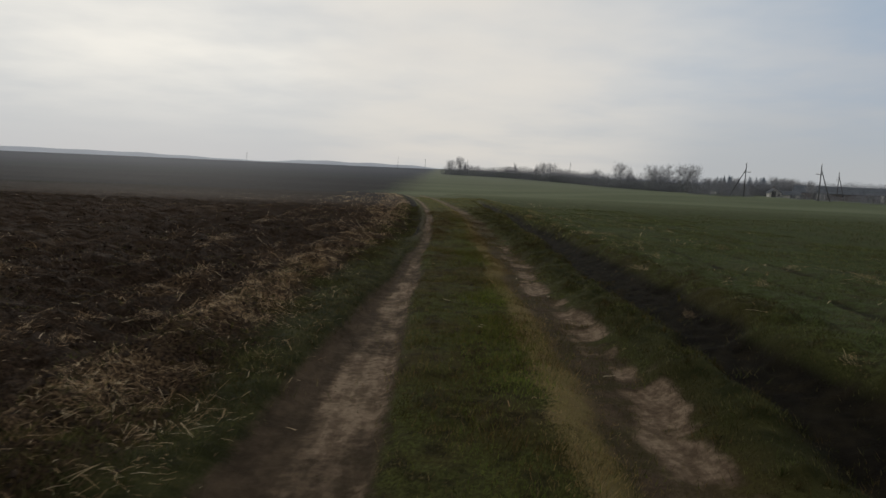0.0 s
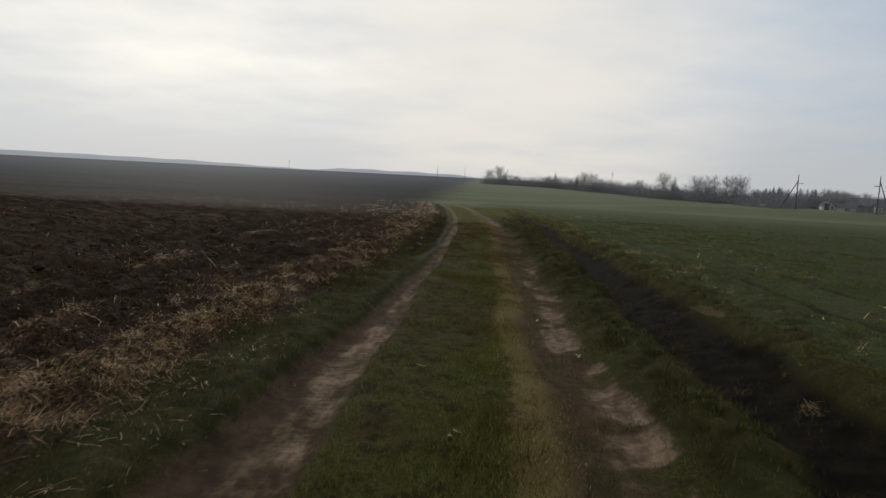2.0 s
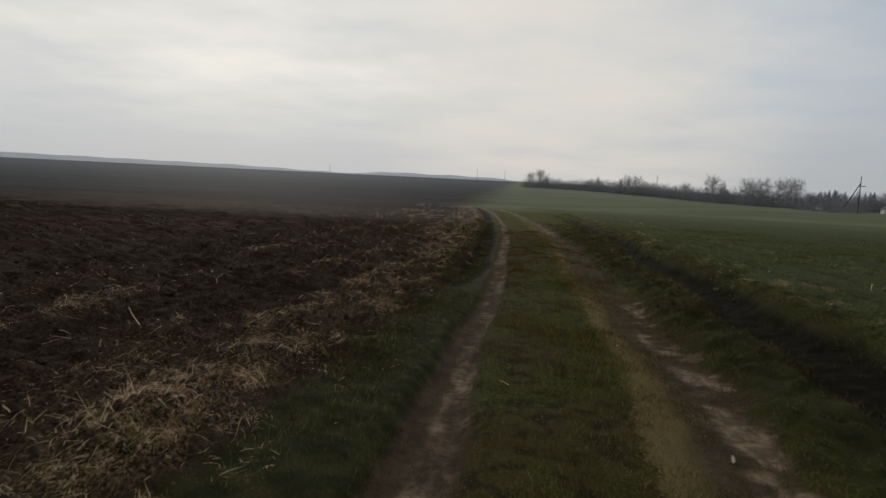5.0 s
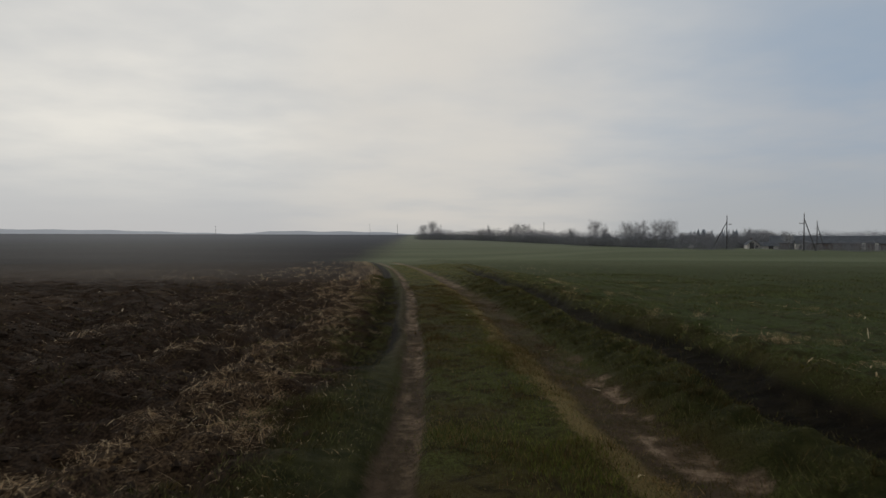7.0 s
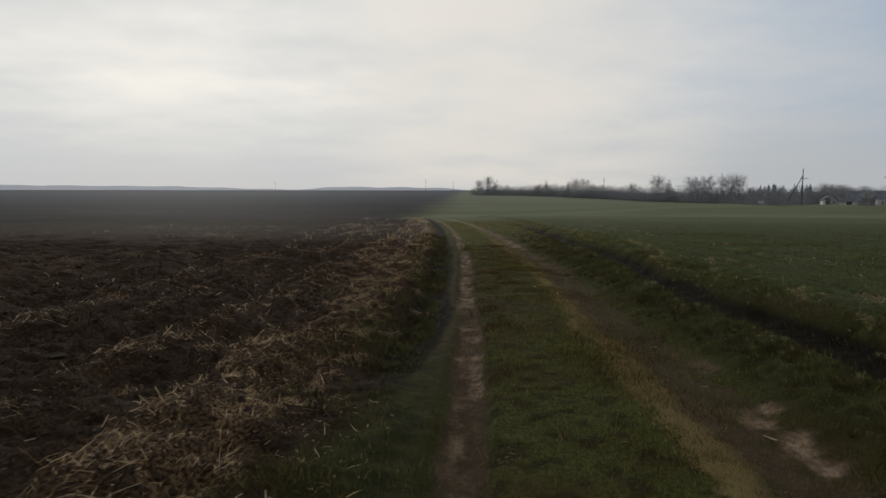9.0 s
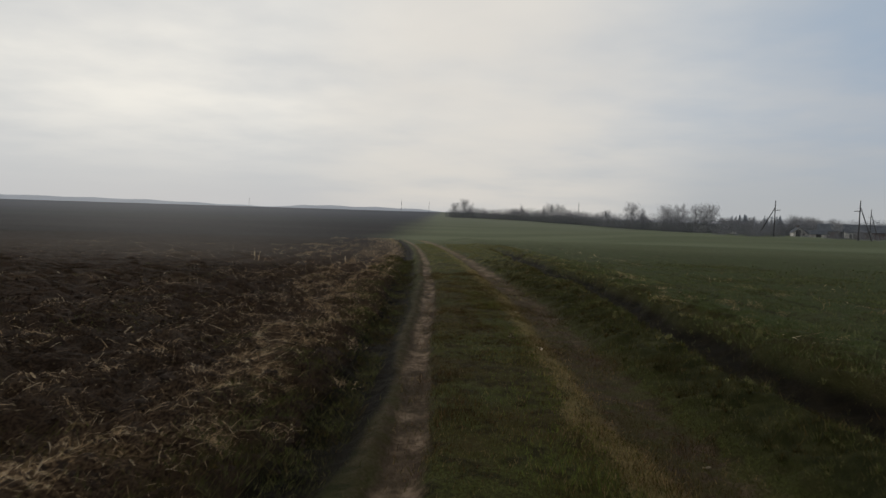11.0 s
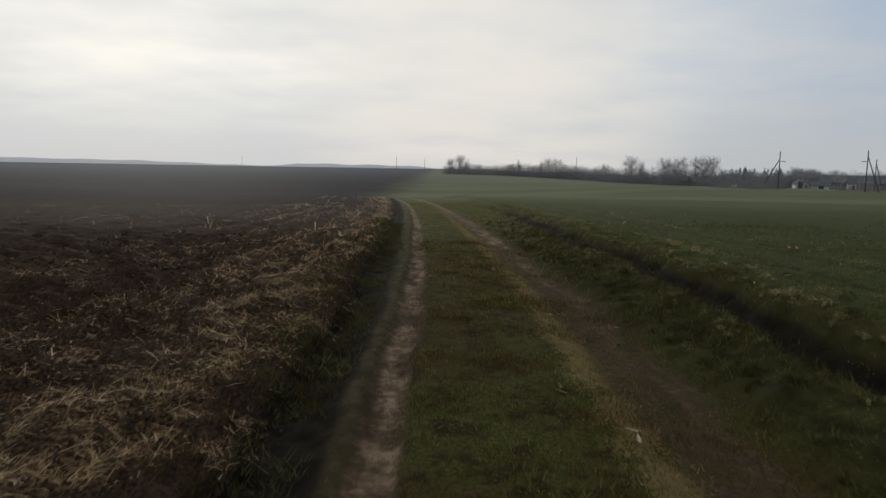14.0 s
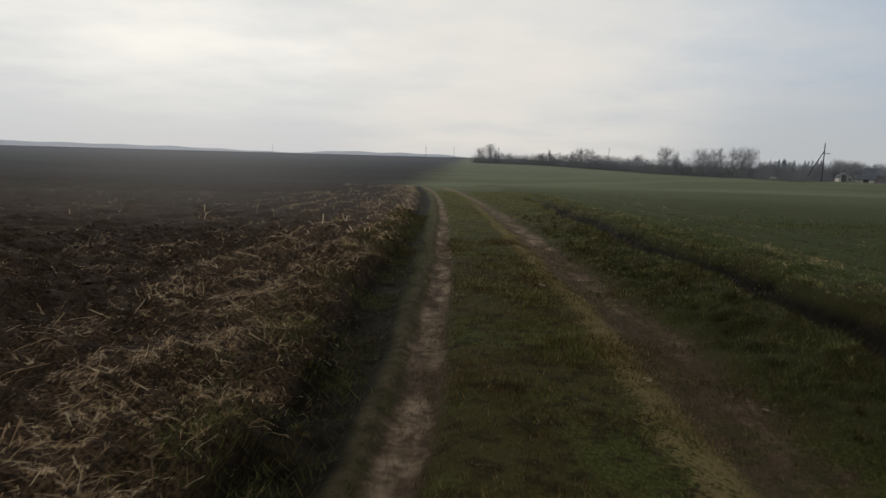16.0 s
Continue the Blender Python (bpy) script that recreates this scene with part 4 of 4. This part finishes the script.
tree_kinds = [tagged(bare_tree(rnd, 10, wide, bole, forks), "tall leafless tree standing over the far hedge", "tree", "bare trees along the hedge") for wide, bole, forks in ((6.2, 0.27, 2), (8.6, 0.22, 3), (3.2, 0.24, 1))]
shrub_kinds = [tagged(shrub(rnd, 5, 5.5, n), "leafless grey-brown bush in the field hedge", "bush", "bushes of the field hedge") for n in (900, 800, 980)]
used = set()


def put(kinds, i, m):
    """Stand the model itself first, then copies of it."""
    ob = kinds[i % len(kinds)]
    if ob.name in used:
        return copy_thing(ob, m)
    used.add(ob.name)
    ob.matrix_basis = m
    return ob


# bearing, distance, height and build of the trees: 0 round, 1 broad, 2 slender
TREES = [(0.38, 432, 11.3, 0), (1.2, 434, 12.4, 0), (1.72, 430, 9.5, 2), (2.95, 436, 7.8, 1), (4.2, 428, 6.6, 1), (6.3, 415, 10.8, 2), (5.6, 412, 7.6, 0),
         (8.2, 395, 10.6, 2), (8.8, 393, 11.2, 0), (9.6, 390, 11.0, 0), (10.3, 386, 11.6, 1), (11.1, 383, 11.4, 1), (11.9, 378, 9.8, 1), (12.8, 374, 9.6, 1), (13.6, 370, 9.0, 0),
         (15.7, 340, 13.0, 0), (16.55, 338, 12.0, 2), (18.45, 324, 12.2, 0), (19.0, 322, 14.4, 1), (19.6, 324, 12.6, 0), (21.0, 312, 12.8, 0), (21.95, 309, 12.9, 0), (21.5, 311, 11.0, 2), (31.0, 300, 7.0, 0), (33.5, 380, 6.0, 1)]
for i, (az, d, tall, build) in enumerate(TREES):
    x, y, z = spot(az, d)
    put(tree_kinds, build, scaled(x, y, z, 53 * i, tall / 10))
az, i = 0.0, 0
while az < 46:
    if 2.6 < az < 3.0:
        az = 3.0
    d = np.interp(az, [0, 2.5, 4, 8, 15, 22, 30, 46], [430, 430, 420, 395, 338, 305, 330, 420]) + rnd.uniform(-5, 9)
    tall = np.interp(az, [0, 2.4, 2.8, 4, 7, 8, 14, 19.5, 20.5, 30, 46], [6.2, 6.0, 4.7, 5.7, 6.4, 6.8, 6.7, 6.5, 6.5, 6.5, 6.6]) * rnd.uniform(0.88, 1.08)
    x, y, z = spot(az, d)
    put(shrub_kinds, i, scaled(x, y, z, 67 * i, tall / 5 * 1.05, tall / 5))
    az += math.degrees(rnd.uniform(2.2, 3.4) / d)
    i += 1
for lo, hi in ((22.8, 27.5), (30.9, 40.0)):
    az = lo
    while az < hi:
        x, y, z = spot(az, 196 + rnd.uniform(-3, 6))
        s3 = rnd.uniform(0.32, 0.6) * (1.5 if 24.2 < az < 25.2 else 1.0)
        put(shrub_kinds, i, scaled(x, y, z, 67 * i, s3, s3 * 0.95))
        az += math.degrees(rnd.uniform(1.6, 3.0) / 196)
        i += 1
conifers = [tagged(conifer(rnd, 10), "hazy blue-grey spruce in the wood behind the hedge", "tree", "spruces of the far wood") for _ in range(3)]
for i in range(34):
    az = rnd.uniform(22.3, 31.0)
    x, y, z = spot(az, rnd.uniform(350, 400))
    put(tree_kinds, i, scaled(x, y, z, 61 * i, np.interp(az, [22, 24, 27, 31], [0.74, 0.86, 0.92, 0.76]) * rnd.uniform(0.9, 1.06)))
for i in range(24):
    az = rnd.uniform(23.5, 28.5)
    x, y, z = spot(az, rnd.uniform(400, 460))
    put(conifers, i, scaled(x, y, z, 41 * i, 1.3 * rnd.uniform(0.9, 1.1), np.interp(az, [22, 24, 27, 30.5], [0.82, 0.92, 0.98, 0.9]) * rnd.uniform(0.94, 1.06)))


# ---- power poles ----
def power_pole(tall, strut, mat, arm=0.9, drop=0.14):
    """A pole with a slanting brace and one short side arm. arm: its reach, to either side by its sign."""
    ob = new("power_pole")
    bm = bmesh.new()
    tube(bm, Vector((0, 0, -0.5)), Vector((0, 0, tall)), 0.17, 0.11, 8)
    part("pole", bm, mat, ob)
    if strut:
        bm = bmesh.new()
        tube(bm, Vector((strut, 0, -0.4)), Vector((0.1, 0, tall * 0.84)), 0.15, 0.11, 8)
        part("strut", bm, mat, ob)
    z = tall * (1 - drop)
    bm = bmesh.new()
    bmesh.ops.create_cube(bm, size=1, matrix=Matrix.Translation((arm * 0.42, 0, z)) @ Matrix.Diagonal((abs(arm) * 1.16, 0.12, 0.12, 1)))
    bmesh.ops.bevel(bm, geom=bm.edges[:], offset=0.015, segments=1, affect="EDGES")
    part("crossarm", bm, mat, ob)
    for x, foot in ((arm * 0.45, z), (arm * 0.9, z), (0, tall - 0.05)):
        bm = bmesh.new()
        tube(bm, Vector((x, 0, foot)), Vector((x, 0, foot + 0.18)), 0.05, 0.09, 6)
        tube(bm, Vector((x, 0, foot + 0.18)), Vector((x, 0, foot + 0.32)), 0.09, 0.04, 6)
        part("insulator", bm, PLASTER, ob)
    return ob


for az, d, y0, top, strut, turn, arm in ((26.9, 199, 20, 7.3, -4.2, -27, 1.3), (31.06, 200, 9.65, 7.3, 3.0, -31, -1.2), (31.95, 262, 9.65, 6.5, 2.5, -31, -0.7)):
    x, y, z = spot(az, d, y0)
    ob = power_pole(top - z, strut, POLEWOOD, arm, 0.26)
    ob.matrix_basis = pose(x, y, z, 0, 0, turn)
    tagged(ob, "dark braced power pole standing behind the field", "power pole", "power poles")
for az, d, top in ((-17.3, 860, 13.5), (-4.35, 640, 13.0), (-1.9, 660, 12.5), (1.95, 425, 8.8), (11.2, 400, 9.5)):
    x, y, z = spot(az, d)
    ob = power_pole(top - z, 0, POLEWOOD)
    ob.matrix_basis = pose(x, y, z, 0, 0, 20)
    tagged(ob, "thin power pole standing far across the fields", "power pole", "power poles")


# ---- farm buildings beyond the green field ----
def box(name, lo, hi, mat, parent, label=""):
    bm = bmesh.new()
    c, s = (Vector(lo) + Vector(hi)) / 2, Vector(hi) - Vector(lo)
    bmesh.ops.create_cube(bm, size=1, matrix=Matrix.Translation(c) @ Matrix.Diagonal((*s, 1)))
    return part(name, bm, mat, parent, label)


def farm_house(name, long, deep, eaves, ridge, wall_mat, label, doors, windows, chimney=True):
    ob = new(name)
    bm = bmesh.new()
    pts = [(-deep / 2, -0.6), (deep / 2, -0.6), (deep / 2, eaves), (0, ridge), (-deep / 2, eaves)]
    ends = [[bm.verts.new((sx * long / 2, py, pz)) for py, pz in pts] for sx in (-1, 1)]
    bm.faces.new(ends[0])
    bm.faces.new(ends[1][::-1])
    for k in range(5):
        bm.faces.new((ends[0][k], ends[1][k], ends[1][(k + 1) % 5], ends[0][(k + 1) % 5]))
    bmesh.ops.recalc_face_normals(bm, faces=bm.faces[:])
    part("wall", bm, wall_mat, ob)
    bm = bmesh.new()
    slope = (ridge - eaves) / (deep / 2)
    for sy in (-1, 1):
        e = deep / 2 + 0.4
        low, high = Vector((0, sy * e, eaves - 0.4 * slope + 0.06)), Vector((0, 0, ridge + 0.06))
        vsr = [bm.verts.new(p + Vector((sx * (long / 2 + 0.35), 0, dz))) for dz in (0, 0.14) for sx, p in ((-1, low), (1, low), (1, high), (-1, high))]
        for f in ((0, 1, 2, 3), (7, 6, 5, 4), (0, 4, 5, 1), (1, 5, 6, 2), (2, 6, 7, 3), (3, 7, 4, 0)):
            bm.faces.new([vsr[k] for k in f])
    bmesh.ops.recalc_face_normals(bm, faces=bm.faces[:])
    roof = part("roof", bm, ROOF, ob, "grey slate roof")
    if chimney:
        box("chimney", (long * 0.2, -0.3, ridge - 0.4), (long * 0.2 + 0.6, 0.3, ridge + 0.9), BRICK, roof, "brick chimney")
    for x, w, h in doors:
        box("door", (x - w / 2, -deep / 2 - 0.05, -0.1), (x + w / 2, -deep / 2 + 0.05, h), POLEWOOD, ob, "dark wooden door")
    for x, z in windows:
        win = box("window", (x - 0.55, -deep / 2 - 0.06, z), (x + 0.55, -deep / 2 + 0.06, z + 1.3), PLASTER, ob)
        for k in (-1, 1):
            box("pane", (x + k * 0.26 - 0.21, -deep / 2 - 0.075, z + 0.1), (x + k * 0.26 + 0.21, -deep / 2 - 0.062, z + 1.2), PANE, win)
    return tagged(ob, label, "house")


x, y, z = spot(28.42, 288)
ob = farm_house("white_shed", 5.5, 4.6, 2.2, 3.9, PLASTER, "small white plastered shed with a dark doorway", [], [])
box("door", (-2.80, -0.2, -0.1), (-2.70, 1.5, 3.0), POLEWOOD, ob, "dark wide doorway boards")
box("window", (-2.79, -1.7, 1.0), (-2.71, -0.9, 1.8), PANE, ob)
ob.matrix_basis = pose(x, y, z, 0, 0, 75)
x, y, z = spot(29.5, 290)
ob = farm_house("low_shed", 8.5, 4.0, 1.7, 3.0, PLASTER, "low whitewashed shed with a grey roof beside the bushes", [(1.6, 1.8, 1.5)], [], chimney=False)
ob.matrix_basis = pose(x, y, z, 0, 0, -30)
x, y, z = spot(28.78, 285)
put(shrub_kinds, 1, scaled(x, y, z, 30, 0.55, 0.85))
x, y, z = spot(33.9, 315)
farm_house("long_barn", 46, 11, 2.7, 5.6, BRICK, "long low barn with a dull grey roof", [(-14, 2.6, 2.3), (6, 2.6, 2.3)], [(-19, 0.9), (-9.5, 0.9), (-4, 0.9), (1.5, 0.9), (11, 0.9), (16, 0.9)], chimney=False).matrix_basis = pose(x, y, z, 0, 0, -33)
x, y, z = spot(31.75, 296)
farm_house("white_hut", 2.6, 2.6, 2.7, 4.0, PLASTER, "small white hut in front of the long barn", [(0.5, 0.9, 1.9)], [], chimney=False).matrix_basis = pose(x, y, z, 0, 0, -20)


def water_tank():
    """A small tank lying on two cradles."""
    ob = new("water_tank")
    bm = bmesh.new()
    for a, b, ra, rb in ((-1.15, -1.0, 0.3, 0.55), (-1.0, 1.0, 0.55, 0.55), (1.0, 1.15, 0.55, 0.3)):
        tube(bm, Vector((a, 0, 0.85)), Vector((b, 0, 0.85)), ra, rb, 14)
    part("tank", bm, PLASTER, ob)
    for cx in (-0.6, 0.6):
        box("cradle", (cx - 0.12, -0.5, -0.3), (cx + 0.12, 0.5, 0.42), CONCRETE, ob, "grey concrete cradle")
    return tagged(ob, "small pale water tank at the far field edge", "tank")


x, y, z = spot(23.75, 292)
water_tank().matrix_basis = pose(x, y, z, 0, 0, -24)
for az in (34.95, 35.75):
    x, y, z = spot(az, 250, 9.65)
    ob = new("gate_post")
    box("pillar", (-0.5, -0.5, -0.4), (0.5, 0.5, 2.3), PLASTER, ob)
    box("cap", (-0.6, -0.6, 2.3), (0.6, 0.6, 2.5), CONCRETE, ob, "grey concrete cap")
    ob.matrix_basis = pose(x, y, z, 0, 0, -33)
    tagged(ob, "stout white gate post at the far field edge", "gate post", "gate posts")
